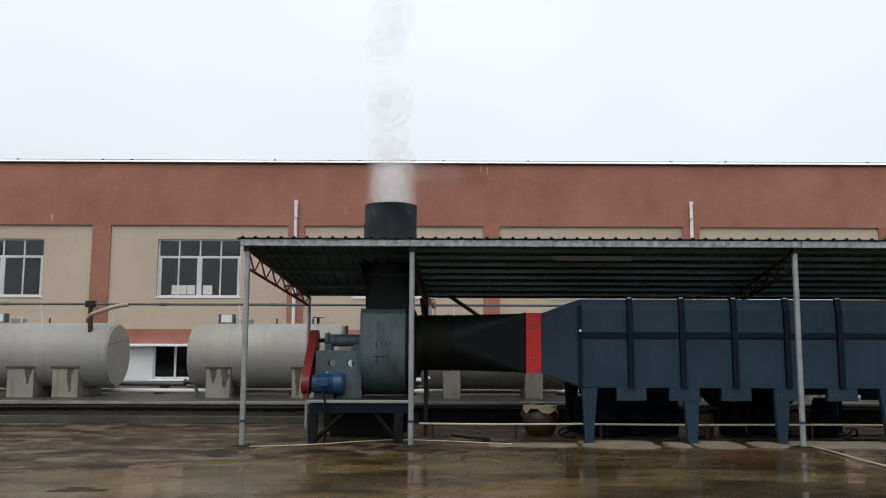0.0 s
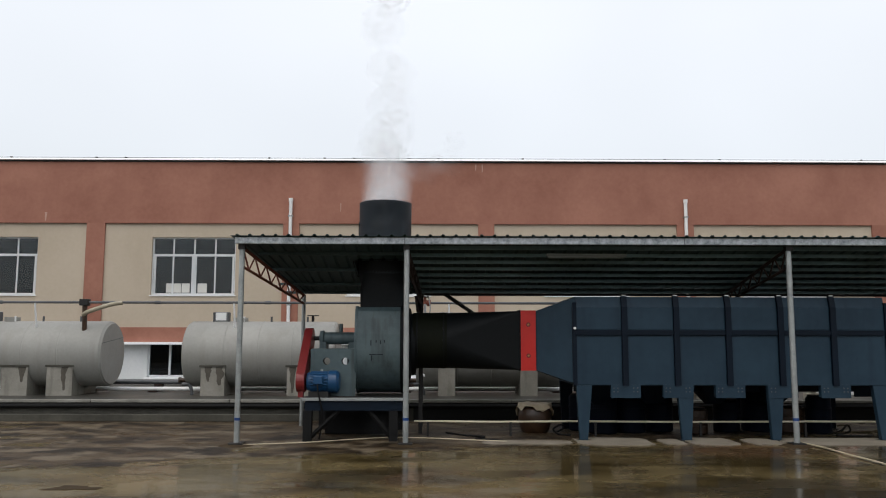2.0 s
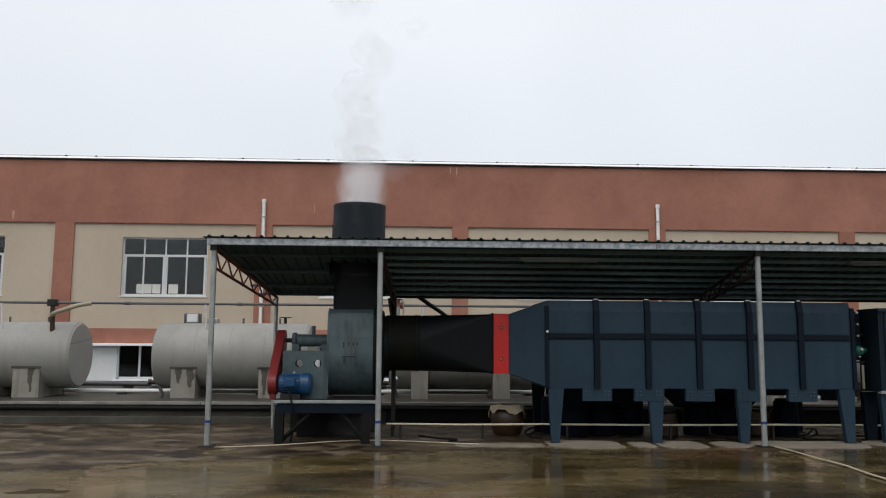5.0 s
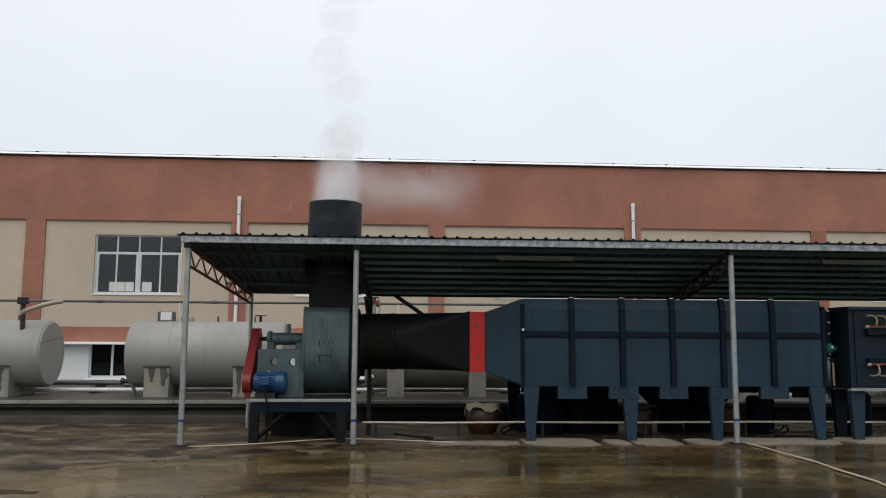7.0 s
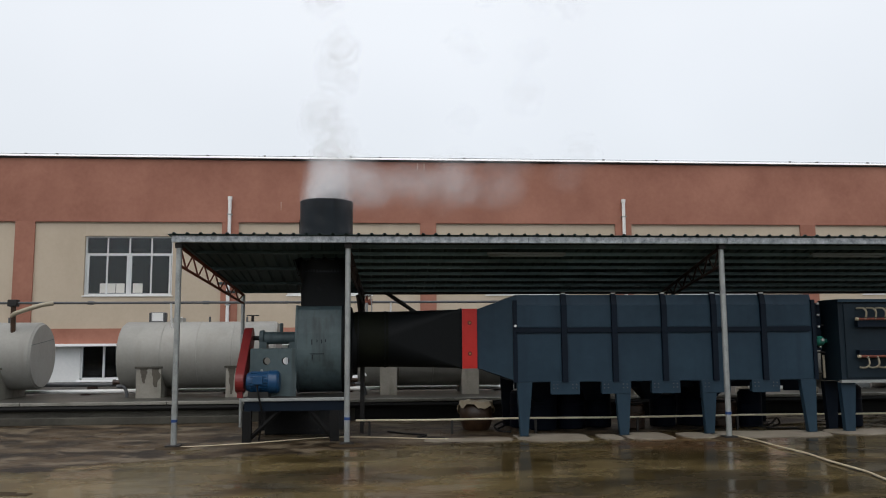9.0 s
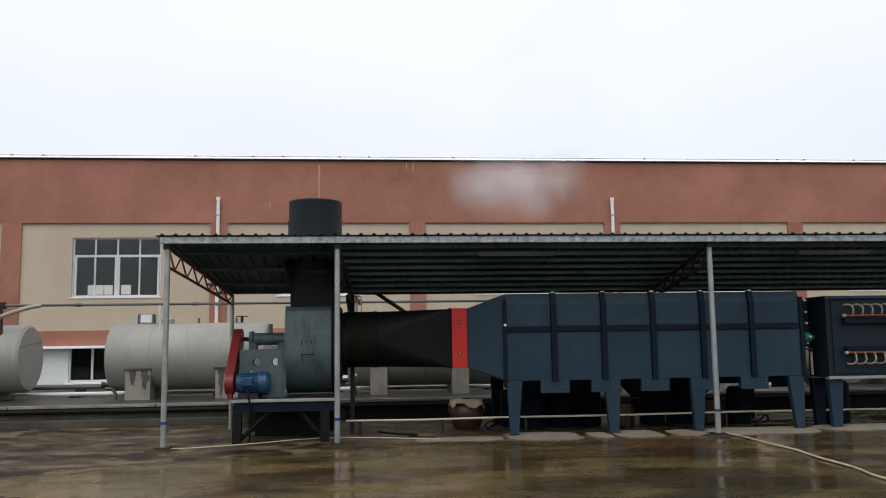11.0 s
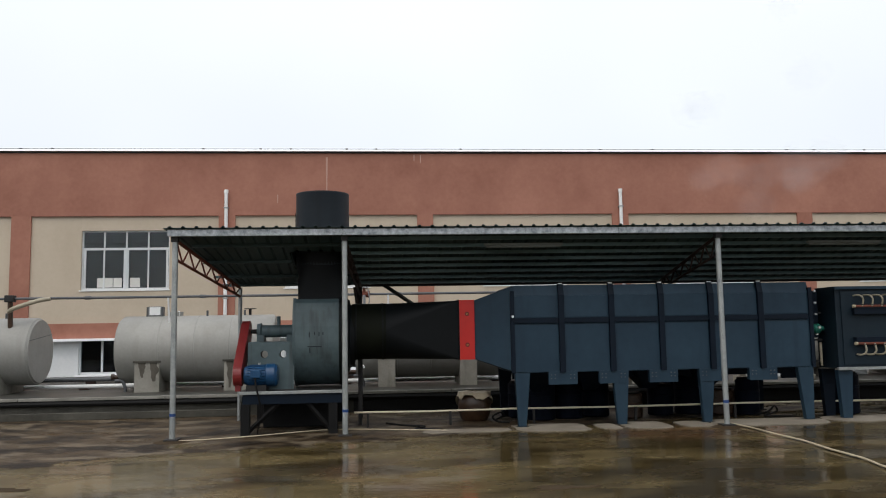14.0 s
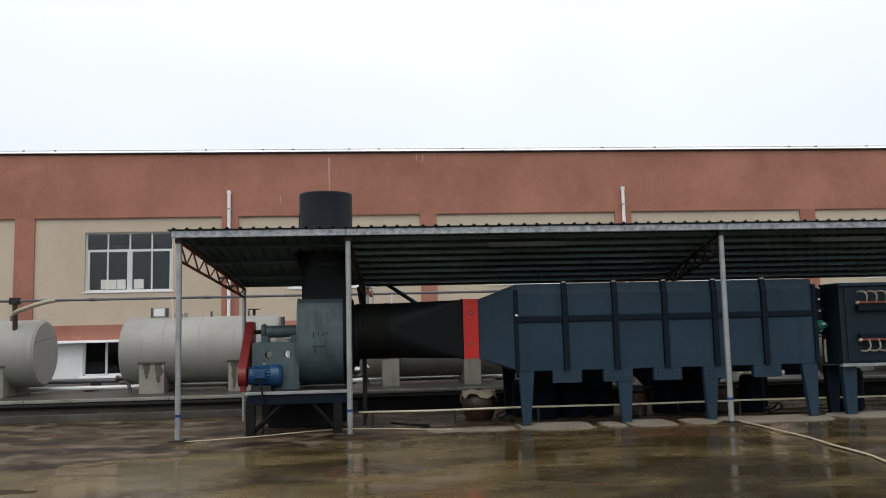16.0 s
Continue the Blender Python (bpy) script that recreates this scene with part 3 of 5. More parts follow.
    part("outlet_stub", tube([(x0 - 0.20, TY - 0.2, 0.70), (x0 - 0.15, TY - 0.2, 0.70), (x0 - 0.15, TY - 0.2, 0.70), (x0 + 0.10, TY - 0.2, 0.70)], [0.062, 0.062, 0.045, 0.045], 14), "jar", t, "rusty brown outlet stub", smooth=True)
    for f in (0.36, 0.55, 0.8):
        xx = x0 + f * L
        part("nozzle", tube([(xx, TY - 0.1, TZ + TR - 0.06), (xx, TY - 0.1, TZ + TR + 0.10)], 0.022, 8), "pvc_white" if f < 0.5 else "pipe_dark", t, smooth=True)
    part("drain", tube(bend([(x0 - 0.08, TY - 0.35, 0.62), (x0 + 0.05, TY - 0.35, 0.62), (x0 + 0.12, TY - 0.35, 0.5), (x0 + 0.12, TY - 0.35, 0.4)], 4), 0.035, 8), "pipe_dark", t, smooth=True)


def build_pipe_run():
    p = thing("pipe_run", (-4, 16.45, 2.32), "long dark pipe on brackets above the tanks", "pipe")
    part("main_pipe", tube([(-14, 16.5, 2.32), (9.0, 16.5, 2.32)], 0.027, 10), "pipe_dark", p, smooth=True)
    for x in (-9.2, -5.9, -3.6, 0.4, 3.5):
        part("coupling", tube([(x - 0.06, 16.5, 2.32), (x + 0.06, 16.5, 2.32)], 0.038, 10), "pipe_dark", p, smooth=True)
    for x in (-11.7, -7.42):
        part("riser", tube([(x, 16.5, 2.32), (x, 16.55, 1.7)], 0.05, 10), "jar", p, "rusty brown riser", smooth=True)
        part("tee", box(x - 0.09, x + 0.09, 16.42, 16.58, 2.25, 2.39, bev=0.015), "dark_steel", p)
    for x in (-8.45, -4.3, 0.2):
        part("dropper", tube([(x, 16.48, 2.3), (x, 16.6, 1.78)], 0.02, 8), "pvc_white", p, smooth=True)
    part("branch", tube(bend([(-7.44, 16.5, 2.06), (-7.30, 16.44, 2.13), (-6.85, 16.42, 2.27), (-6.62, 16.46, 2.31)], 4), 0.045, 10), "hose_cream", p, "stained cream branch pipe", smooth=True)
    for y, z, m in ((18.0, 0.60, "pipe_dark"), (17.6, 0.475, "pvc_white"), (20.2, 0.50, "pipe_grey"), (20.5, 0.47, "pvc_white")):
        q = thing("ground_pipe", (0, y, 0.4), "long low pipe on blocks behind the tanks", "pipe", "low pipes")
        part("pipe", tube([(-14, y, z), (10, y, z)], 0.045, 10), m, q, smooth=True)
        for x in (-12, -9.3, -6.3, -3.3, -0.7, 2.6, 5.5):
            part("support", box(x - 0.09, x + 0.09, y - 0.07, y + 0.07, 0.40, z - 0.04), "rust_dark", q)
    g = thing("gate_valve", (-0.3, 16.5, 2.32), "rusty gate valve with a small handwheel on the long pipe", "valve")
    part("body", tube([(-0.42, 16.5, 2.32), (-0.36, 16.5, 2.32), (-0.33, 16.5, 2.32), (-0.27, 16.5, 2.32), (-0.24, 16.5, 2.32), (-0.18, 16.5, 2.32)], [0.07, 0.07, 0.045, 0.045, 0.07, 0.07], 14), "rust", g, smooth=True)
    part("bonnet", tube([(-0.30, 16.5, 2.34), (-0.30, 16.5, 2.44)], [0.045, 0.025], 10), "rust", g, smooth=True)
    part("handwheel", tube([(-0.30, 16.5, 2.44), (-0.30, 16.5, 2.46)], 0.09, 16), "rust_dark", g)
    part("drain_leg", tube([(-0.30, 16.46, 2.30), (-0.30, 16.44, 2.06)], 0.03, 8), "pipe_grey", g, smooth=True)
    part("chain", tube(bend([(-0.22, 16.40, 2.42), (-0.19, 16.40, 2.2), (-0.23, 16.40, 2.02)], 5), 0.014, 6), "pipe_grey", g)
    v = thing("valve", (-2.72, 17.0, 1.94), "small dark valve with a handwheel on top of the tank", "valve")
    part("stem", tube([(-2.72, 17, 1.9), (-2.72, 17, 2.06)], 0.03, 8), "dark_steel", v)
    part("handwheel", tube([(-2.72, 17, 2.06), (-2.72, 17, 2.075)], 0.13, 16), "dark_steel", v)


# ---- the canopy ----
RF, RR = (11.30, 3.055), (14.42, 2.40)


def roof_z(y):
    return RF[1] + (y - RF[0]) / (RR[0] - RF[0]) * (RR[1] - RF[1])


def sheet_mesh(x0, x1, y0, y1, skew=0.0):
    """A ribbed sheet with raised ribs that run down the slope."""
    bm = bmesh.new()
    xs, x = [], x0
    p = 0.19
    n = max(1, round((x1 - x0) / p))
    for i in range(n):
        a = x0 + i * (x1 - x0) / n
        xs += [(a, 0), (a + 0.065, 0), (a + 0.082, 0.024), (a + 0.112, 0.024), (a + 0.129, 0)]
    xs.append((x1, 0))
    rows = []
    for th in (0.0, 0.003):
        for y in (y0, y1):
            k = skew * (y - RF[0]) / (RR[0] - RF[0])
            rows.append([bm.verts.new((x0 + (x - x0) * (1 - k / (x1 - x0)) + k, y, roof_z(y) + h + th)) for x, h in xs])
    b0, b1, t0, t1 = rows
    m = len(xs)
    for i in range(m - 1):
        bm.faces.new((b0[i], b1[i], b1[i + 1], b0[i + 1]))
        bm.faces.new((t0[i], t0[i + 1], t1[i + 1], t1[i]))
        bm.faces.new((b0[i], b0[i + 1], t0[i + 1], t0[i]))
        bm.faces.new((b1[i], t1[i], t1[i + 1], b1[i + 1]))
    bm.faces.new((b0[0], t0[0], t1[0], b1[0]))
    bm.faces.new((b0[-1], b1[-1], t1[-1], t0[-1]))
    return bm


POSTS = [(-2.975, -2.49), (-0.515, -0.34), (5.22, 5.22), (10.95, 10.95)]


def build_canopy():
    c = thing("canopy", (0, 11.5, 0), "open lean-to canopy with ribbed zinc roof on steel posts", "canopy")
    cuts = [(-3.11, -2.16), (-2.16, -1.40), (-1.40, -0.45)] + [(-0.45 + 0.95 * i, -0.45 + 0.95 * (i + 1)) for i in range(13)]
    for i, (a, b) in enumerate(cuts):
        if i == 2:
            part("roof_sheet", sheet_mesh(a, b, RF[0], 12.475), "sheet", c)
            part("roof_sheet", sheet_mesh(a, b, 13.33, RR[0]), "sheet", c)
        else:
            part("roof_sheet", sheet_mesh(a, b, RF[0], RR[0], 0.52 if i == 0 else 0.0), "sheet", c)
    # front fascia in lengths, with its lap joints
    lens = [(-3.06, -0.55), (-0.545, 2.18), (2.185, 3.62), (3.625, 5.27), (5.275, 8.2), (8.205, 11.9)]
    for a, b in lens:
        part("fascia", box(a, b, 11.365, 11.425, 2.945, 3.042, bev=0.006), "galv_spangle", c, "bright spangled galvanised fascia")
    for k, (xa, xb) in enumerate(zip([p[0] for p in POSTS], [p[0] for p in POSTS[1:]])):
        ys = (12.05, 12.9, 13.75, 14.3) if k == 0 else (11.75, 12.1, 12.45, 12.8, 13.15, 13.5, 13.85, 14.2)
        for y in ys:
            z = roof_z(y) - 0.002
            if k == 0 and 12.4 < y < 13.4:
                spans = ((xa + 0.12, -1.42), (-0.43, xb))
            else:
                spans = ((xa + 0.12 if k == 0 else xa, xb),)
            for a, b in spans:
                # first bay stays sheet-dark, the others get the painted light stripes
                part("purlin", box(a, b, y - 0.022, y + 0.022, z - (0.045 if k == 0 else 0.055), z), "sheet" if k == 0 else "purlin", c)
    part("eaves_angle", box(-0.36, 11.9, 14.385, 14.418, 2.353, 2.398), "dark_steel", c, "dark angle along the low eaves")
    for xf, xr in POSTS:
        post = part("post", tube([(xf, 11.5, 0.03), (xf, 11.5, 2.95)], 0.042, 16), "galv", c, "round galvanised post", smooth=True)
        part("tape", tube([(xf, 11.5, 0.36), (xf, 11.5, 0.40)], 0.045, 16), "blue_tape", post, "blue tape", smooth=True)
        part("base_plate", box(xf - 0.10, xf + 0.10, 11.40, 11.60, 0.0, 0.045, bev=0.008), "dark_steel", post)
        part("footing", tube([(xf, 11.5, 0.0), (xf, 11.5, 0.018), (xf, 11.5, 0.026)], [0.26, 0.17, 0.08], 18), "mud", post, "trodden mud round the foot", smooth=True)
        part("cap_plate", box(xf - 0.05, xf + 0.05, 11.44, 11.54, 2.87, 2.945), "dark_steel", post)
        zr = roof_z(14.3) - 0.07
        part("rear_post", tube([(xr, 14.3, 0.0), (xr, 14.3, zr)], 0.036, 12), "galv" if xr < -1 else "dark_steel", c, smooth=True)
        # all trusses but the first are darkened, roof shade put into the colour
        steel = "rust" if xr < -1 else "rust_dark"
        # lattice truss down the slope
        a0, a1 = Vector((xf, 11.56, roof_z(11.56) - 0.10)), Vector((xr, 14.27, roof_z(14.27) - 0.08))
        b0, b1 = Vector((xf, 11.56, 2.62)), Vector((xr, 14.27, 2.20))
        ch = bmesh.new()
        angle_bar(a0, a1, 0.045, ch)
        part("top_chord", ch, steel, c)
        ch = bmesh.new()
        angle_bar(b0, b1, 0.035, ch)
        part("bottom_chord", ch, steel, c)
        n = 12
        for i in range(n):
            s0, s1 = i / n, (i + 1) / n
            p, q = (a0.lerp(a1, s0), b0.lerp(b1, s1)) if i % 2 == 0 else (b0.lerp(b1, s0), a0.lerp(a1, s1))
            part("web_bar", angle_bar(p, q, 0.022), steel, c)
    part("brace", angle_bar((0.06, 14.35, 2.40), (0.62, 14.35, 2.02), 0.05), "dark_steel", c, "dark diagonal stay")
    # brace darkened like the trusses, in place of shade
    part("brace", angle_bar((-0.34, 14.3, 1.75), (-0.42, 14.3, 2.35), 0.07), "rust_dark", c)
    for x in (1.63, 6.88):
        l = thing("strip_light", (x + 0.61, 11.88, 2.87), "unlit white fluorescent batten under the canopy", "light", "strip lights")
        z = roof_z(11.9) - 0.075
        part("housing", box(x, x + 1.24, 11.86, 11.92, z - 0.03, z + 0.01, bev=0.005), "lamp_grey", l)
        part("lamp_tube", tube([(x + 0.03, 11.89, z - 0.048), (x + 1.21, 11.89, z - 0.048)], 0.015, 10), "lamp_grey", l, smooth=True)


def build_surroundings():
    """Plain unseen walls added behind and beside the viewer to close the yard."""
    # added out of view to hold low sky light off the machine's front
    solo("wall_south", box(-40, 45, -22.3, -22.0, 0, 5.0), "concrete", "unseen grey concrete wall added to cut the light from the south", "wall", kind="structure")
    solo("wall_yard_west", box(-40.3, -40.0, -22, 23.9, 0, 6.0), "render_white", "plain white yard wall", "wall", kind="structure")
    solo("wall_yard_east", box(45.0, 45.3, -22, 23.9, 0, 6.0), "render_white", "plain white yard wall", "wall", kind="structure")


# ---- the fan with its stack ----
SX, SY, SR = -0.925, 12.9, 0.435
FZ = 1.37


def loft(sections, bm=None):
    """Skin over rings of equal count, closed at neither end."""
    own = bmesh.new()
    rs = [[own.verts.new(p) for p in s] for s in sections]
    n = len(rs[0])
    for a, b in zip(rs, rs[1:]):
        for k in range(n):
            own.faces.new((a[k], a[(k + 1) % n], b[(k + 1) % n], b[k]))
    return own if bm is None else join(bm, own)


def ring_yz(x, cy, cz, hy, hz, square, n=48):
    """A ring across x, from a circle (square 0) to a rectangle (square 1)."""
    out = []
    for k in range(n):
        a = 2 * math.pi * (k + 0.5) / n
        c, s = math.cos(a), math.sin(a)
        m = max(abs(c), abs(s))
        f = (1 - square) + square / m
        out.append((x, cy + hy * c * f, cz + hz * s * f))
    return out


def ring_xy(z, cx, cy, hx, hy, square, n=48):
    return [(cx + (p[1]) * hx, cy + p[2] * hy, z) for p in ring_yz(0, 0, 0, 1, 1, square, n)]


def scroll_profile(r):
    """The casing's outline: round below, drawn up to a flat top under the outlet."""
    low = [(SY + r * math.cos(a), FZ + r * math.sin(a)) for a in (math.pi + math.pi * k / 28 for k in range(29))]
    k = r / 0.685
    return low + [(SY + 0.675 * k, FZ + 0.25), (SY + 0.645 * k, FZ + 0.48), (SY + 0.59 * k, FZ + 0.62), (SY + 0.50 * k, FZ + 0.685 * k),
                  (SY - 0.50 * k, FZ + 0.685 * k), (SY - 0.59 * k, FZ + 0.62), (SY - 0.645 * k, FZ + 0.48), (SY - 0.675 * k, FZ + 0.25)]


def build_fan():
    f = thing("centrifugal_fan", (-1.3, 12.9, 0.0), "belt-driven centrifugal fan, grey-blue casing on a dark steel table", "fan")
    # table
    part("deck", box(-2.11, -0.55, 12.002, 13.85, 0.605, 0.655), "dark_steel", f, "dark oily deck plate")
    part("deck_edge", box(-2.11, -0.55, 11.97, 12.0, 0.607, 0.655, bev=0.006), "galv", f, "pale steel deck edge")
    part("channel", box(-2.07, -0.58, 12.0, 12.08, 0.46, 0.60), "navy_dark", f)
    part("channel", box(-2.07, -0.58, 13.72, 13.80, 0.46, 0.60), "navy_dark", f)
    for x in (-2.03, -0.72):
        for y in (12.05, 13.76):
            part("leg", box(x - 0.065, x + 0.065, y - 0.065, y + 0.065, 0.0, 0.46), "black", f)
    part("brace", angle_bar((-1.98, 12.05, 0.06), (-1.55, 12.05, 0.46), 0.05), "black", f)
    part("brace", angle_bar((-0.76, 12.05, 0.06), (-1.1, 12.05, 0.46), 0.05), "black", f)
    part("sump_block", box(-1.9, -0.8, 13.0, 13.6, 0.0, 0.42, bev=0.02), "black", f)
    # casing: a drum across the shaft, with a spout to the stack
    prof = scroll_profile(0.685)
    bm = prism(prof, "x", -1.33, -0.63, bev=0.008)
    casing = part("casing", bm, "fan_grey", f, "stained grey-blue scroll casing", smooth=True)
    spout = loft([ring_xy(2.04, SX - 0.01, SY, 0.355, 0.45, 1), ring_xy(2.35, SX, SY, 0.375, 0.41, 1), ring_xy(2.62, SX, SY, SR, SR, 0), ring_xy(2.90, SX, SY, SR + 0.006, SR + 0.006, 0)])
    part("outlet", spout, "black_duct", f, "black square-to-round outlet", smooth=True)
    st = loft([ring_xy(z, SX, SY, r, r, 0, 56) for z, r in ((2.60, SR), (3.78, SR), (3.795, SR + 0.004), (3.808, SR), (3.808, SR - 0.012), (2.60, SR - 0.012))])
    part("chimney", st, "stack", f, "short dark steel stack through the roof", smooth=True)
    part("stack_seam", box(SX - SR - 0.012, SX - SR + 0.004, SY - 0.02, SY + 0.02, 2.75, 3.5), "black_duct", f)
    for xa, xb, z, h in ((-1.13, -0.99, 1.53, 0.018), (-0.97, -0.84, 1.535, 0.018), (-1.10, -1.085, 1.42, 0.11), (-1.02, -1.005, 1.44, 0.09), (-0.95, -0.935, 1.43, 0.10), (-0.89, -0.875, 1.44, 0.09), (-1.12, -0.90, 1.30, 0.014), (-1.09, -1.075, 1.21, 0.09)):
        y = SY - 0.685 * math.cos(math.asin(max(-1, min(1, (z + h / 2 - FZ) / 0.685))))
        part("paint_mark", box(xa, xb, y - 0.005, y + 0.012, z, z + h), "stack", casing, "faded dark stencil mark")
    sq = ring_xy(0, SX, SY, 0.50, 0.49, 1, 48)
    part("flashing", loft([[(x, y, roof_z(y) - 0.012) for x, y, _ in sq], [(x, y, roof_z(SY) + 0.16) for x, y, _ in ring_xy(0, SX, SY, SR + 0.008, SR + 0.008, 0, 48)]]), "black_duct", f, "black roof flashing")
    for x, m in ((-1.335, "fan_grey"), (-0.62, "black_duct")):
        hoop = loft([[(x + d, y, z) for y, z in scroll_profile(r)] for d, r in ((-0.018, 0.67), (-0.018, 0.70), (0.018, 0.70), (0.018, 0.67))])
        part("flange", hoop, m, casing, smooth=True)
    part("side_plate", prism(scroll_profile(0.69), "x", -0.598, -0.53, bev=0.01), "black_duct", casing, "black side plate at the inlet", smooth=True)
    cone = loft([ring_yz(x, SY, FZ + 0.1, r, r, 0, 48) for x, r in ((-0.53, 0.60), (-0.49, 0.58), (-0.47, 0.50), (-0.40, 0.47))])
    part("inlet_cone", cone, "black_duct", f, "black inlet ring", smooth=True)
    # bearing pedestal with two round holes, shaft and housings
    hole = bmesh.new()
    ped_outline(hole)
    part("pedestal", hole, "fan_grey", f, "grey-blue bearing pedestal with two round holes")
    for cx in (-1.79, -1.50):
        sl = loft([[(cx + r * math.cos(2 * math.pi * k / 24), y, 1.20 + r * math.sin(2 * math.pi * k / 24)) for k in range(24)] for y, r in ((12.312, 0.0585), (12.47, 0.0585), (12.47, 0.066), (12.312, 0.066))])
        part("sleeve", sl, "black", f, "dark sleeve behind a round hole", smooth=True)
    part("pedestal_top", box(-2.03, -1.36, 12.30, 13.3, 1.37, 1.395), "fan_grey", f)
    part("bearing_housing", tube([(-1.98, SY, 1.56), (-1.92, SY, 1.56), (-1.90, SY, 1.56), (-1.42, SY, 1.56), (-1.40, SY, 1.56), (-1.34, SY, 1.56)], [0.12, 0.135, 0.10, 0.10, 0.13, 0.13], 24), "fan_grey", f, smooth=True)
    part("bearing_foot", box(-1.97, -1.86, SY - 0.16, SY + 0.16, 1.395, 1.50), "fan_grey", f)
    part("bearing_foot", box(-1.50, -1.38, SY - 0.16, SY + 0.16, 1.395, 1.50), "fan_grey", f)
    part("shaft", tube([(-2.10, SY, 1.56), (-1.33, SY, 1.56)], 0.035, 12), "dark_steel", f, smooth=True)
    part("oil_cup", tube([(-1.64, SY, 1.62), (-1.64, SY, 1.80)], 0.03, 8), "fan_grey", f)
    # belt guard: a leaning stadium box
    pts = []
    ca, cb, ra, rb = (12.86, 1.56), (12.12, 0.90), 0.17, 0.17
    ang = math.atan2(ca[1] - cb[1], ca[0] - cb[0])
    for k in range(13):
        a = ang - math.pi / 2 + math.pi * k / 12
        pts.append((ca[0] + ra * math.cos(a), ca[1] + ra * math.sin(a)))
    for k in range(13):
        a = ang + math.pi / 2 + math.pi * k / 12
        pts.append((cb[0] + rb * math.cos(a), cb[1] + rb * math.sin(a)))
    part("belt_guard", prism(pts, "x", -2.215, -2.085, bev=0.01), "red_dull", f, "dull red belt guard")
    part("guard_foot", box(-2.19, -2.11, 12.05, 12.15, 0.655, 0.76), "red_dull", f)
    # motor
    m = part("motor", tube([(-2.06, 12.14, 0.89), (-2.03, 12.14, 0.89), (-1.72, 12.14, 0.89), (-1.70, 12.14, 0.89), (-1.60, 12.14, 0.89), (-1.575, 12.14, 0.89)], [0.13, 0.145, 0.145, 0.158, 0.158, 0.12], 28), "motor_blue", f, "blue electric motor", smooth=True)
    fins = bmesh.new()
    for k in range(22):
        a = 2 * math.pi * k / 22
        y, z = 12.14 + 0.152 * math.cos(a), 0.89 + 0.152 * math.sin(a)
        angle_bar((-2.0, y, z), (-1.74, y, z), 0.012, fins)
    part("cooling_fins", fins, "motor_blue", m)
    part("terminal_box", box(-1.95, -1.80, 11.93, 12.02, 0.86, 0.98, bev=0.01), "motor_blue", m)
    part("foot", box(-2.02, -1.72, 11.99, 12.29, 0.655, 0.745), "dark_steel", m)
    part("fan_cowl", tube([(-1.735, 12.14, 0.89), (-1.72, 12.14, 0.89), (-1.60, 12.14, 0.89), (-1.565, 12.14, 0.89)], [0.160, 0.172, 0.172, 0.14], 28), "motor_blue", m, "bright blue fan cowl", smooth=True)
    part("eye_bolt", tube([(-1.84, 12.14, 1.03), (-1.84, 12.14, 1.08)], 0.02, 8), "galv", m)
    part("cable", tube(bend([(-1.88, 11.95, 0.86), (-1.86, 11.90, 0.74), (-1.83, 11.93, 0.60), (-1.80, 12.02, 0.35), (-1.86, 12.1, 0.02)], 5), 0.014, 6), "black", m)


def ped_outline(bm):
    """The front plate of the pedestal, cut by two round holes."""
    x0, x1, z0, z1, y0, y1 = -2.04, -1.33, 0.66, 1.385, 12.29, 12.31
    holes = ((-1.79, 1.20, 0.058), (-1.50, 1.20, 0.058))
    xs = [x0, -1.645, x1]
    for i, (cx, cz, r) in enumerate(holes):
        a, b = xs[i], xs[i + 1]
        n = 32
        inner, outer = [], []
        for k in range(n):
            t = 2 * math.pi * (k + 0.5) / n
            c, s = math.cos(t), math.sin(t)
            inner.append((cx + r * c, cz + r * s))
            lx = ((b if c > 0 else a) - cx) / c
            lz = ((z1 if s > 0 else z0) - cz) / s
            d = min(lx, lz)
            outer.append((cx + d * c, cz + d * s))
        rows = []
        for y in (y0, y1):
            rows.append(([bm.verts.new((u, y, v)) for u, v in inner], [bm.verts.new((u, y, v)) for u, v in outer]))
        for k in range(n):
            j = (k + 1) % n
            for ins, out in rows:
                bm.faces.new((ins[k], ins[j], out[j], out[k]))
            bm.faces.new((rows[0][0][k], rows[1][0][k], rows[1][0][j], rows[0][0][j]))
            bm.faces.new((rows[0][1][k], rows[0][1][j], rows[1][1][j], rows[1][1][k]))
        # corners left by the fan of quads
        for cxn, czn in ((a, z0), (a, z1), (b, z0), (b, z1)):
            near = sorted(range(n), key=lambda k: (outer[k][0] - cxn) ** 2 + (outer[k][1] - czn) ** 2)[:2]
            for q, y in enumerate((y0, y1)):
                v = bm.verts.new((cxn, y, czn))
                bm.faces.new((v, rows[q][1][near[0]], rows[q][1][near[1]]))
    side = box(x0, x0 + 0.02, 12.31, 13.26, z0, 1.37)
    join(bm, side)


DY, DZ = 12.87, 1.53


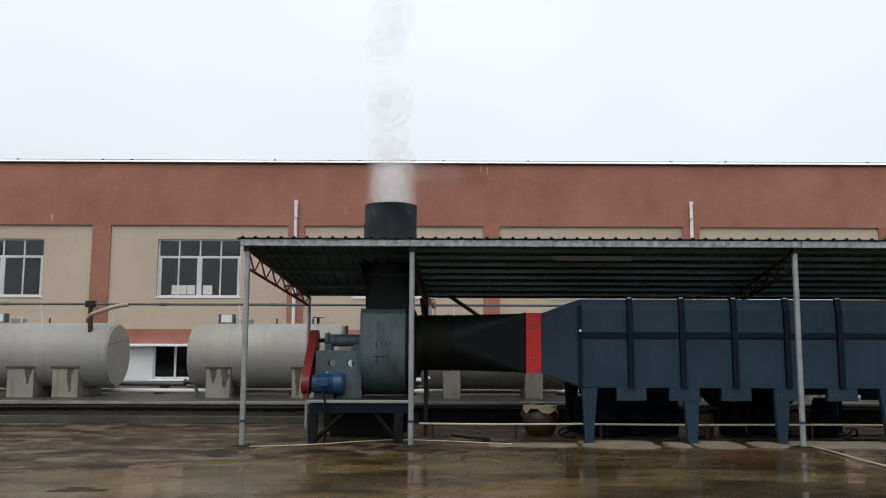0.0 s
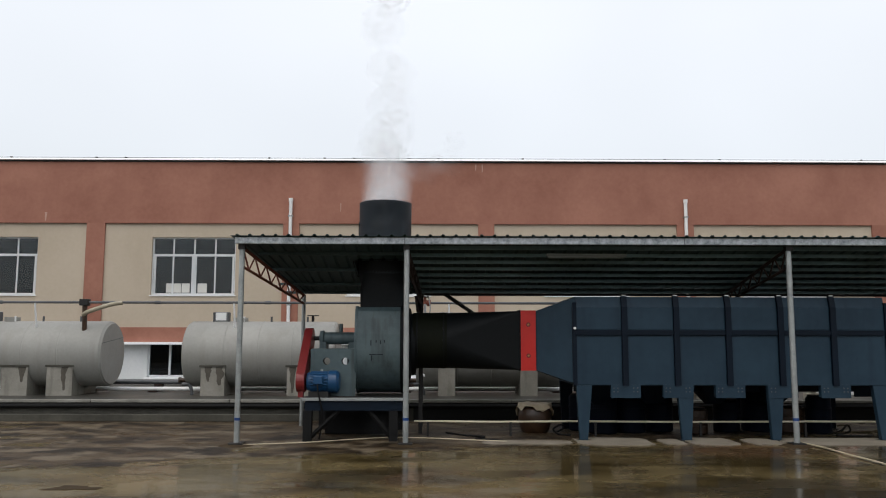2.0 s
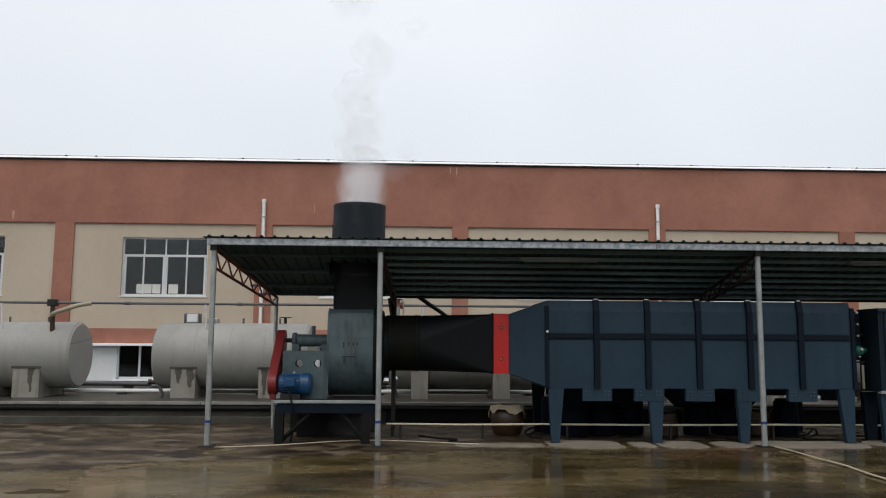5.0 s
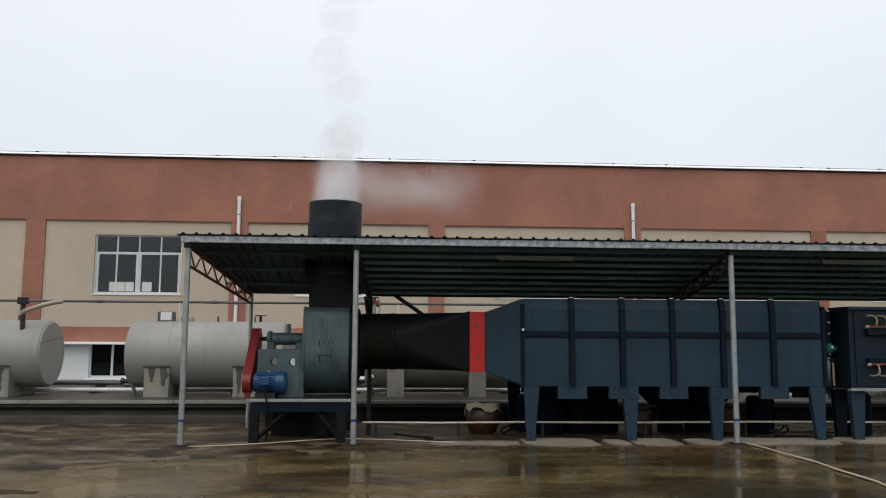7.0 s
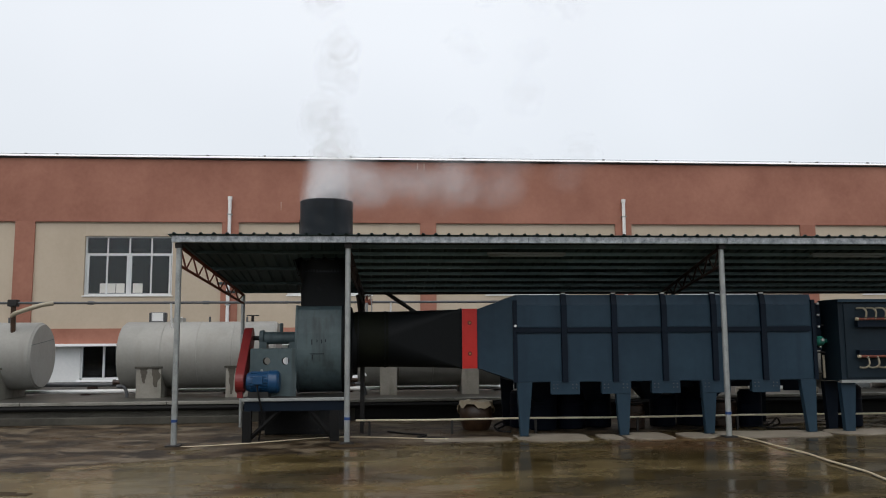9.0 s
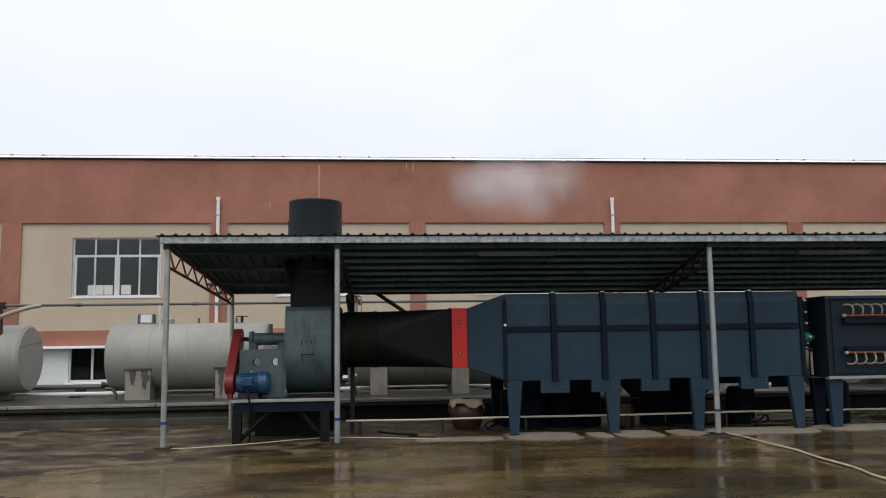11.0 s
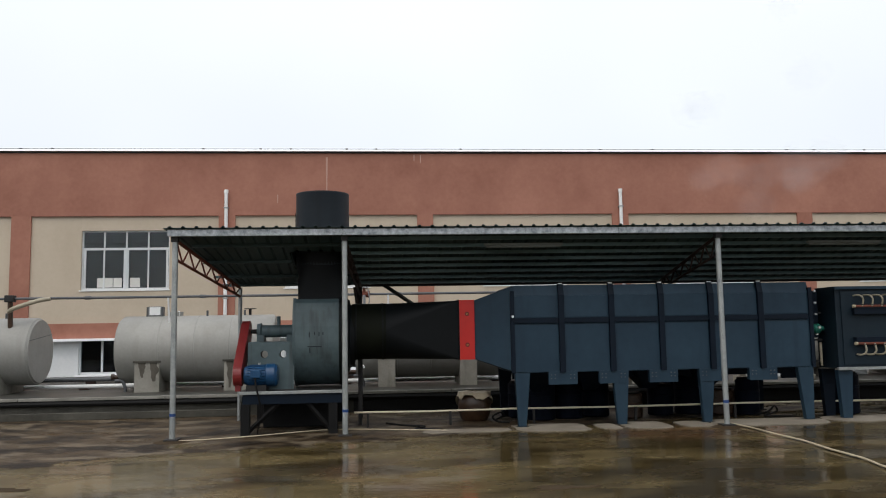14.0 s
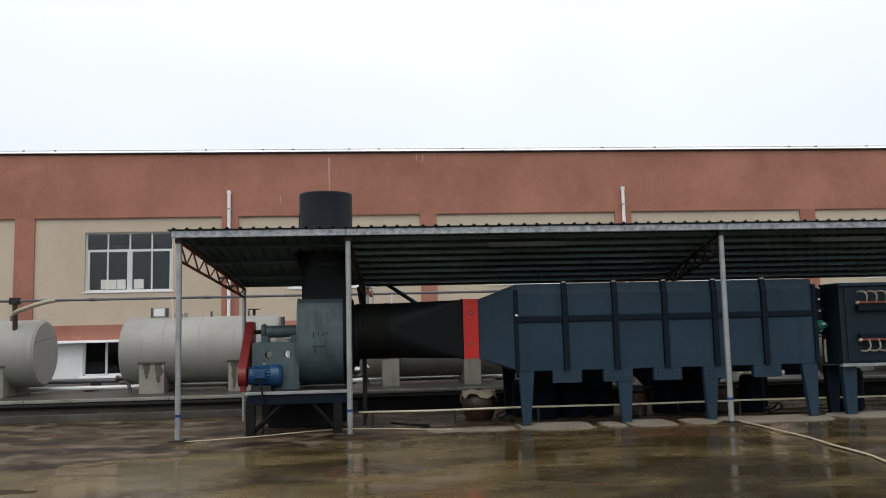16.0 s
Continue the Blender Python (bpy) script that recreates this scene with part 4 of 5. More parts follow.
def build_duct():
    d = thing("suction_duct", (0.6, DY, 0.0), "black round duct that widens to a red square flange", "duct")
    part("round_section", loft([ring_yz(x, DY + 0.02, DZ, 0.452, 0.452, 0) for x in (-0.45, 0.10)]), "moss", d, "mossy black round duct", smooth=True)
    # square to round: four flat triangles and four quarter cones
    n, h = 96, 0.466
    rnd_end = ring_yz(0.10, DY + 0.02, DZ, 0.450, 0.450, 0, n)
    sq_end = [(1.275, DY + math.copysign(h, y - DY - 0.02), DZ + math.copysign(h, z - DZ)) for _, y, z in rnd_end]
    secs = [[tuple(Vector(p).lerp(Vector(q), f)) for p, q in zip(rnd_end, sq_end)] for f in (0.0, 0.25, 0.5, 0.75, 0.999)]
    part("transition", loft(secs), "black_duct", d, "black square-to-round transition with creased corners")
    part("collar", loft([ring_yz(1.255 + dx, DY, DZ, r, r, 1) for dx, r in ((0, 0.455), (0, 0.485), (0.018, 0.485), (0.018, 0.455))]), "black_duct", d)
    for x in (-0.38, 0.05):
        part("seam", loft([ring_yz(x + a, DY + 0.02, DZ, r, r, 0) for a, r in ((-0.012, 0.450), (-0.012, 0.465), (0.012, 0.465), (0.012, 0.450))]), "black_duct", d, smooth=True)
    fl = bmesh.new()
    x0, x1, h = 1.275, 1.515, 0.475
    box(x0, x1, DY - h - 0.012, DY - h + 0.03, DZ - h, DZ + h, fl)
    box(x0, x1, DY + h - 0.03, DY + h + 0.012, DZ - h, DZ + h, fl)
    box(x0, x1, DY - h + 0.03, DY + h - 0.03, DZ + h - 0.04, DZ + h, fl)
    box(x0, x1, DY - h + 0.03, DY + h - 0.03, DZ - h, DZ - h + 0.04, fl)
    flange = part("red_flange", fl, "red", d, "bright red square coupling with two bolts")
    for z in (DZ + 0.25, DZ - 0.24):
        part("bolt", tube([(1.395, DY - h - 0.040, z), (1.395, DY - h - 0.012, z)], 0.017, 6), "brass", flange)
        part("washer", tube([(1.395, DY - h - 0.018, z), (1.395, DY - h - 0.0125, z)], 0.036, 14), "red_dull", flange)
    bw = part("hopper", loft([[(1.515, DY - h + 0.01, DZ - h + 0.01), (1.515, DY + h - 0.01, DZ - h + 0.01), (1.515, DY + h - 0.01, DZ + h - 0.01), (1.515, DY - h + 0.01, DZ + h - 0.01)],
                       [(2.10, BY0, 0.86), (2.10, BY1, 0.86), (2.10, BY1, 2.20), (2.10, BY0, 2.20)]]), "navy", d, "blue-grey tapered inlet box")
    # stand under the round duct
    part("stand", box(-0.36, -0.30, 13.10, 13.16, 0.0, 1.1), "dark_steel", d)


# ---- the purifier box ----
BX0, BX1, BY0, BY1, BZ0, BZ1 = 2.10, 6.96, 12.10, 13.90, 0.84, 2.212
RIBS = (2.86, 3.67, 4.48, 5.30, 6.12)


def build_purifier():
    b = thing("purifier_box", (4.5, 13.0, 0.0), "long blue-grey steel gas purifier box on tapered legs", "purifier")
    prof = [(BY0, BZ0), (BY1, BZ0), (BY1, 2.05), (BY1 - 0.06, BZ1), (BY0 + 0.06, BZ1), (BY0, 2.05)]
    part("body", prism(prof, "x", BX0, BX1), "navy", b)
    xs = (BX0,) + RIBS + (BX1,)
    for i in range(len(xs) - 1):
        a, c = xs[i] + (0.05 if i else 0.01), xs[i + 1] - 0.05
        part("panel", box(a, c, BY0 - 0.012, BY0 - 0.002, BZ0 + 0.01, 1.60, bev=0.003), "navy", b)
        part("panel", box(a, c, BY0 - 0.012, BY0 - 0.002, 1.70, 2.04, bev=0.003), "navy", b)
    for x in RIBS:
        rib = bmesh.new()
        prism([(BY0 - 0.055, BZ0), (BY0 - 0.002, BZ0), (BY0 - 0.002, 2.05), (BY0 + 0.05, BZ1 + 0.012), (BY0 - 0.005, BZ1 + 0.012), (BY0 - 0.055, 2.05)], "x", x - 0.043, x + 0.043, rib)
        part("rib", rib, "navy_dark", b, "dark vertical stiffener channel")
        part("rib_tip", box(x - 0.028, x + 0.03, BY0 - 0.008, BY0 + 0.03, BZ1 + 0.014, BZ1 + 0.030), "pvc_white", b)
    part("corner_rib", box(BX0 - 0.05, BX0 + 0.012, BY0 - 0.03, BY0 + 0.03, BZ0, 2.12), "navy_dark", b)
    part("corner_rib", box(BX1 - 0.02, BX1 + 0.04, BY0 - 0.03, BY0 + 0.03, BZ0, 2.12), "navy_dark", b)
    for i in range(len(xs) - 1):
        part("belt", box(xs[i] + 0.05 * (i > 0), xs[i + 1] - 0.05, BY0 - 0.045, BY0 - 0.002, 1.615, 1.69), "navy_dark", b, "dark horizontal stiffener")
    part("bolt", tube([(BX0 - 0.02, BY0 - 0.06, 1.72), (BX0 - 0.02, BY0 - 0.03, 1.72)], 0.020, 12), "pvc_white", b)
    legs = ((2.10, 2.34, 2.14, 2.26), (3.66, 3.92, 3.72, 3.86), (5.06, 5.32, 5.11, 5.24), (6.70, 6.96, 6.80, 6.93))
    for tl, tr, bl, br in legs:
        # rear legs take the darker navy, their shade put into the colour
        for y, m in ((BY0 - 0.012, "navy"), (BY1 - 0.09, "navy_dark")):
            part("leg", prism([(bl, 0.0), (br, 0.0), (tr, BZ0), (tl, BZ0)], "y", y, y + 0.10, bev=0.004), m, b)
            part("foot_plate", box(bl - 0.04, br + 0.04, y - 0.04, y + 0.14, 0.0, 0.014), "dark_steel", b)
    for x in RIBS:
        gp = part("gusset", box(x - 0.23, x + 0.23, BY0 - 0.022, BY0 - 0.014, 0.65, BZ0 + 0.012, bev=0.002), "navy", b, "bolted gusset plate")
        part("gusset_web", box(x - 0.22, x + 0.22, BY0 - 0.012, BY0 + 0.10, 0.66, BZ0), "navy", b)
        for dx in (-0.185, -0.125, 0.12, 0.18):
            for z in (0.745, 0.80):
                part("bolt", tube([(x + dx, BY0 - 0.034, z), (x + dx, BY0 - 0.022, z)], 0.010, 6), "pipe_dark", gp)
    # beam and hoppers below the box: shade put into the darker navy
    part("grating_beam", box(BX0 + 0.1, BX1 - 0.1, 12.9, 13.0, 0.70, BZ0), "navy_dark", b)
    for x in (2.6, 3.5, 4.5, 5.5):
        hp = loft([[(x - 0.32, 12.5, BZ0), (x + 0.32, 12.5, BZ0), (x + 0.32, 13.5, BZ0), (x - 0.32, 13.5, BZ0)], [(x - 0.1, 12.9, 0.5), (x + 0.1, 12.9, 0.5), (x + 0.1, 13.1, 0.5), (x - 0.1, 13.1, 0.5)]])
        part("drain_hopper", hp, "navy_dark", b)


def build_second_box():
    b = thing("spray_box", (9.6, 13.0, 0.0), "dark blue spray chamber with cream hoses on red headers", "purifier")
    x0, x1, z0, z1 = 7.40, 12.0, 0.80, 2.13
    part("body", box(x0, x1, BY0, BY0 + 0.6, z0, z1, bev=0.01), "navy_mid", b)
    for xa, xb in ((x0 + 0.09, 9.2), (9.24, x1 - 0.02)):
        part("front_plate", box(xa, xb, BY0 - 0.02, BY0 - 0.002, 0.86, 2.05, bev=0.004), "navy_mid", b)
    part("rim", box(x0 - 0.05, x1, BY0 - 0.08, BY0 - 0.022, z0 - 0.02, z0 + 0.025), "galv", b, "pale bottom angle")
    part("rim", box(x0 - 0.02, x1, BY0 - 0.06, BY0 - 0.022, 2.08, 2.12), "navy", b)
    for bl, br, tl, tr in ((7.42, 7.57, 7.37, 7.62), (9.2, 9.33, 9.14, 9.39), (11.2, 11.33, 11.14, 11.39)):
        # here too the rear leg is coloured darker in place of shade
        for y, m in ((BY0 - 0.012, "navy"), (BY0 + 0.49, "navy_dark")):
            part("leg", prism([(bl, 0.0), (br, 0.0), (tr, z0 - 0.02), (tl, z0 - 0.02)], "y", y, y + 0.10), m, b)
    for z, s in ((1.80, 1), (1.20, -1)):
        part("header_cover", box(7.66, 11.6, 11.99, BY0 - 0.022, z - 0.13 if s > 0 else z + 0.0, z - 0.03 if s > 0 else z + 0.10), "navy_dark", b)
        hd = part("header", tube([(7.66, 11.97, z), (11.6, 11.97, z)], 0.020, 10), "rust", b, "rusty red spray header", smooth=True)
        part("plug", tube([(7.62, 11.97, z), (7.66, 11.97, z)], 0.026, 10), "pvc_cream", hd)
        for i in range(22):
            x = 7.775 + 0.165 * i
            pts = [(x, 11.96, z), (x + 0.008, 11.94, z + s * 0.06), (x + 0.004, 11.93, z + s * 0.12), (x - 0.025, 11.95, z + s * 0.168), (x - 0.055, 12.0, z + s * 0.18), (x - 0.07, 12.075, z + s * 0.175)]
            hose = part("hose", tube(bend(pts, 4), 0.0145, 8), "hose_cream", b, smooth=True)
            part("hose_clip", tube([(x, 11.957, z + s * 0.022), (x + 0.002, 11.953, z + s * 0.036)], 0.021, 8), "dark_steel", hose)


def build_pump_gap():
    p = thing("pump_pipework", (7.2, 12.6, 0.0), "white pipes and green valve between the two boxes", "pipework")
    for x, y, z0, z1 in ((7.06, 12.5, 0.84, 1.30), (7.06, 12.5, 1.52, 1.80), (7.31, 12.45, 0.84, 1.22)):
        part("pipe", tube([(x, y, z0), (x, y, z1)], 0.021, 10), "hose_cream", p, smooth=True)
    for k in range(4):
        z = 1.36 + 0.19 * k + (0.14 if k else 0)
        part("bolt", tube([(7.24, 12.40, z), (7.24, 12.44, z)], 0.018, 8), "pvc_white", p)
    part("flange_strip", box(7.19, 7.29, 12.44, 12.47, 1.30, 2.08), "navy_dark", p)
    part("crosspipe", tube([(6.97, 12.5, 1.45), (7.40, 12.5, 1.45)], 0.04, 12), "green", p, smooth=True)
    v = part("valve_body", tube([(7.15, 12.42, 1.45), (7.19, 12.42, 1.45), (7.27, 12.42, 1.45), (7.31, 12.42, 1.45)], [0.05, 0.085, 0.085, 0.05], 16), "green", p, "green valve", smooth=True)
    part("gauge", tube([(7.24, 12.31, 1.47), (7.24, 12.34, 1.47)], 0.022, 12), "paper", v)
    for z in (0.9, 1.25, 1.7):
        part("clamp", box(7.05, 7.36, 12.47, 12.49, z, z + 0.03), "dark_steel", p)
    part("rear_plate", box(6.99, 7.38, 13.2, 13.25, 0.6, 2.1), "navy_dark", p)
    part("stand_pipe", tube([(7.18, 12.7, 0.0), (7.22, 12.7, 0.8)], 0.018, 8), "rust", p, smooth=True)


# ---- loose things under and beside the machine ----
def build_drum(x, y, r=0.24, h=0.58, mat_="drum_blue", label="dark blue plastic drum under the box, shade put into its colour"):
    d = thing("drum", (x, y, 0.0), label, "drum", "drums under the box")
    prof = [(0, r * 0.92), (0.02, r), (h * 0.32, r), (h * 0.33, r * 1.03), (h * 0.36, r * 1.03), (h * 0.37, r), (h * 0.65, r), (h * 0.66, r * 1.03), (h * 0.69, r * 1.03), (h * 0.70, r), (h * 0.95, r), (h, r * 0.9)]
    part("body", tube([(x, y, z) for z, _ in prof], [q for _, q in prof], 24), mat_, d, smooth=True)
    part("lid", tube([(x, y, h), (x, y, h + 0.025)], r * 0.85, 24), "black", d)


def build_loose():
    # last three drums are added dark clutter that blocks reflections below the box
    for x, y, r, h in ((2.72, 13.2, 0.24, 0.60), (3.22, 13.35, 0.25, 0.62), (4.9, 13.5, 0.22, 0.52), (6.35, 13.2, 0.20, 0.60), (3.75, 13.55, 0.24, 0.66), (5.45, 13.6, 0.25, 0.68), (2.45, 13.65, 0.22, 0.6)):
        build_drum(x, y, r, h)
    build_drum(7.95, 13.0, 0.27, 0.68, "drum_blue", "dark blue plastic drum under the spray box, shade put into its colour")
    for x, y, r, h in ((4.25, 13.2, 0.22, 0.40), (5.95, 13.4, 0.24, 0.42)):
        build_drum(x, y, r, h, "jar", "squat brown drum in the shade under the box")
    # covered jar beside the duct
    j = thing("clay_jar", (1.6, 13.35, 0.0), "squat brown jar covered with pale torn sheeting", "jar")
    prof = [(0.0, 0.20), (0.04, 0.235), (0.16, 0.275), (0.28, 0.285), (0.38, 0.265), (0.45, 0.21), (0.46, 0.19)]
    part("body", tube([(1.6, 13.35, z) for z, _ in prof], [q for _, q in prof], 28), "jar", j, smooth=True)
    # torn sheet drawn over the mouth, its hem hanging at uneven heights
    cover = bmesh.new()
    rings, n = [], 56
    for lift in (0.0, 0.008):
        for f in (0.02, 0.35, 0.65, 0.82, 0.93, 1.0):
            row = []
            for k in range(n):
                a = 2 * math.pi * k / n
                q = Vector((math.cos(a), math.sin(a), 0))
                hem = 0.35 + 0.24 * noise.noise(q * 1.3 + Vector((4, 2, 1))) + 0.05 * noise.noise(q * 3.1)
                hem = min(max(hem, 0.20), 0.44)
                r = 0.265 * f / 0.65 if f < 0.65 else 0.265 + 0.045 * (f - 0.65) / 0.35
                z = 0.495 - 0.035 * f if f < 0.65 else 0.472 + (hem - 0.472) * (f - 0.65) / 0.35
                w = 0.020 * noise.noise(q * 5 + Vector((0, 0, f * 4)))
                row.append(cover.verts.new((1.6 + (r + w + lift) * q.x, 13.35 + (r + w + lift) * q.y, z + lift + w)))
            rings.append(row)
    for a, b in [(rings[i], rings[i + 1]) for i in range(5)] + [(rings[i], rings[i + 1]) for i in range(6, 11)] + [(rings[5], rings[11]), (rings[0], rings[6])]:
        for k in range(n):
            cover.faces.new((a[k], a[(k + 1) % n], b[(k + 1) % n], b[k]))
    cover.faces.new(rings[6])
    part("cover", cover, "sack", j, "pale torn plastic sheeting", smooth=True)
    # long low pipe in front of the tanks' platform
    p = thing("low_pipe", (4, 12.72, 0.0), "long cream plastic pipe on short stakes", "pipe")
    for a, b in ((-0.42, 2.05), (2.05, 5.9), (5.9, 11.5)):
        part("pipe", tube([(a, 12.72, 0.237), ((a + b) / 2, 12.72, 0.226), (b, 12.72, 0.235)], 0.0165, 10), "pipe_cream", p, smooth=True)
    for x in (-0.2, 1.13, 2.5, 4.2, 5.9, 7.6, 9.4):
        part("stake", box(x - 0.018, x + 0.018, 12.70, 12.74, 0.0, 0.22), "dark_steel", p)
    # hoses on the ground
    h = bmesh.new()
    tube(bend([(-2.95, 11.44, 0.016), (-2.4, 11.60, 0.016), (-1.94, 11.78, 0.016), (-1.4, 12.10, 0.016), (-0.79, 12.38, 0.016), (-0.2, 12.30, 0.016), (0.61, 12.02, 0.016), (1.0, 11.9, 0.016)], 8), 0.009, 8, h)
    solo("garden_hose", h, "pvc_cream", "thin cream hose lying on the wet ground", "hose", "hoses", smooth=True)
    h = bmesh.new()
    tube(bend([(5.35, 11.9, 0.02), (5.44, 11.2, 0.02), (5.42, 10.4, 0.02), (5.44, 9.7, 0.02), (5.36, 9.0, 0.02), (5.32, 8.2, 0.02), (5.2, 7.4, 0.02), (5.4, 6.0, 0.02)], 8), 0.013, 8, h)
    solo("garden_hose", h, "pvc_cream", "cream hose that runs out over the wet yard", "hose", "hoses", smooth=True)
    h = bmesh.new()
    tube(bend([(0.1, 13.1, 0.015), (0.4, 12.7, 0.015), (0.7, 12.5, 0.015), (0.55, 12.2, 0.015), (0.95, 12.0, 0.015)], 6), 0.016, 6, h)
    solo("black_cable", h, "black", "black cable coiled on the ground by the duct", "cable", smooth=True)
    # blocks and rubbish left along the platform's edge
    for x, w, h in ((3.05, 0.20, 0.11), (4.20, 0.10, 0.15), (4.57, 0.13, 0.10), (7.30, 0.24, 0.12), (7.60, 0.11, 0.09), (5.18, 0.22, 0.08), (8.7, 0.3, 0.12)):
        bl = box(x - w / 2, x + w / 2, 15.42, 15.60, 0.402, 0.402 + h, bev=0.012)
        solo("cement_block", bl, "block", "pale cement block lying on the platform edge", "block", "blocks on the platform")
    solo("cement_block", box(7.26, 7.38, 15.44, 15.58, 0.5235, 0.66, bev=0.012), "block", "pale cement block on top of another", "block", "blocks on the platform")
    heap = bmesh.new()
    bmesh.ops.create_icosphere(heap, subdivisions=3, radius=1.0)
    for v in heap.verts:
        q = v.co.copy()
        k = 1 + 0.35 * noise.noise(q * 2.2) + 0.12 * noise.noise(q * 6)
        v.co = Vector((5.52 + q.x * 0.26 * k, 15.62 + q.y * 0.16 * k, 0.402 + max(q.z, 0) * 0.15 * k))
    solo("rubbish_heap", heap, "mud", "brown heap of wet sacking on the platform", "rubbish")
    for pts in (((1.95, 13.2, 0.02), (2.05, 13.05, 0.10), (1.98, 12.95, 0.16), (1.86, 13.0, 0.08), (1.94, 12.85, 0.016), (2.1, 12.75, 0.016)),
                ((6.35, 12.9, 0.016), (6.5, 12.75, 0.09), (6.62, 12.8, 0.17), (6.72, 12.9, 0.07), (6.6, 12.95, 0.016), (6.42, 12.7, 0.016), (6.9, 12.6, 0.016))):
        h = bmesh.new()
        tube(bend(pts, 6), 0.017, 6, h)
        solo("black_cable", h, "black", "black cable coiled on the ground by a machine leg", "cable", smooth=True)
    tap = thing("water_tap", (-0.36, 15.6, 0.4), "white standpipe with a small blue valve on the platform", "tap")
    part("pipe", tube([(-0.36, 15.6, 0.40), (-0.36, 15.6, 0.86)], 0.02, 10), "pvc_white", tap, smooth=True)
    part("valve", tube([(-0.36, 15.54, 0.72), (-0.36, 15.60, 0.72)], 0.035, 10), "motor_blue", tap, "blue valve handle")
    part("spout", tube(bend([(-0.36, 15.6, 0.84), (-0.33, 15.56, 0.88), (-0.29, 15.53, 0.83)], 4), 0.018, 8), "pvc_white", tap, smooth=True)
    tr = thing("white_trough", (9.4, 17.3, 0.4), "long white painted trough on the platform behind the boxes", "trough")
    part("front", box(8.2, 10.9, 16.95, 17.0, 0.402, 0.60, bev=0.006), "render_white", tr)
    part("back", box(8.2, 10.9, 17.55, 17.6, 0.402, 0.60, bev=0.006), "render_white", tr)
    part("bottom", box(8.2, 10.9, 17.002, 17.548, 0.402, 0.44), "render_white", tr)
    for xa, xb in ((8.2, 8.26), (10.84, 10.9)):
        part("end", box(xa, xb, 17.002, 17.548, 0.442, 0.60), "render_white", tr)
    # silt left in a hollow of the yard
    for mx, my, mw, md in ((-3.8, 8.0, 0.26, 0.12), (1.7, 7.2, 0.3, 0.10)):
        pts = []
        for k in range(22):
            a = 2 * math.pi * k / 22
            e = 1 + 0.3 * math.sin(3 * a + mx) + 0.15 * math.sin(7 * a)
            pts.append((mx + mw * e * math.cos(a), my + md * e * math.sin(a)))
        solo("mud_patch", prism(pts, "z", 0.0, 0.004), "mud", "dark brown silt patch on the wet yard", "mud", "mud patches")
    # cement screed patches under the legs
    random.seed(11)
    for x0, x1, y0, y1 in ((0.62, 1.95, 11.62, 12.05), (2.05, 3.18, 11.48, 12.45), (3.32, 3.66, 11.55, 12.25), (3.72, 4.45, 11.5, 12.4), (4.62, 5.15, 11.55, 12.3), (5.2, 7.0, 11.5, 12.4), (7.1, 9.5, 11.6, 12.5)):
        pts = []
        for k in range(28):
            a = 2 * math.pi * k / 28
            c, s = math.cos(a), math.sin(a)
            e = 0.5
            px = math.copysign(abs(c) ** e, c) * (1 + random.uniform(-0.05, 0.05))
            py = math.copysign(abs(s) ** e, s) * (1 + random.uniform(-0.12, 0.12))
            pts.append(((x0 + x1) / 2 + px * (x1 - x0) / 2, (y0 + y1) / 2 + py * (y1 - y0) / 2))
        solo("cement_patch", prism(pts, "z", 0.0, 0.014, bev=0.004), "pad", "pale cement patch under the machine legs", "pavement", "cement patches", kind="structure")


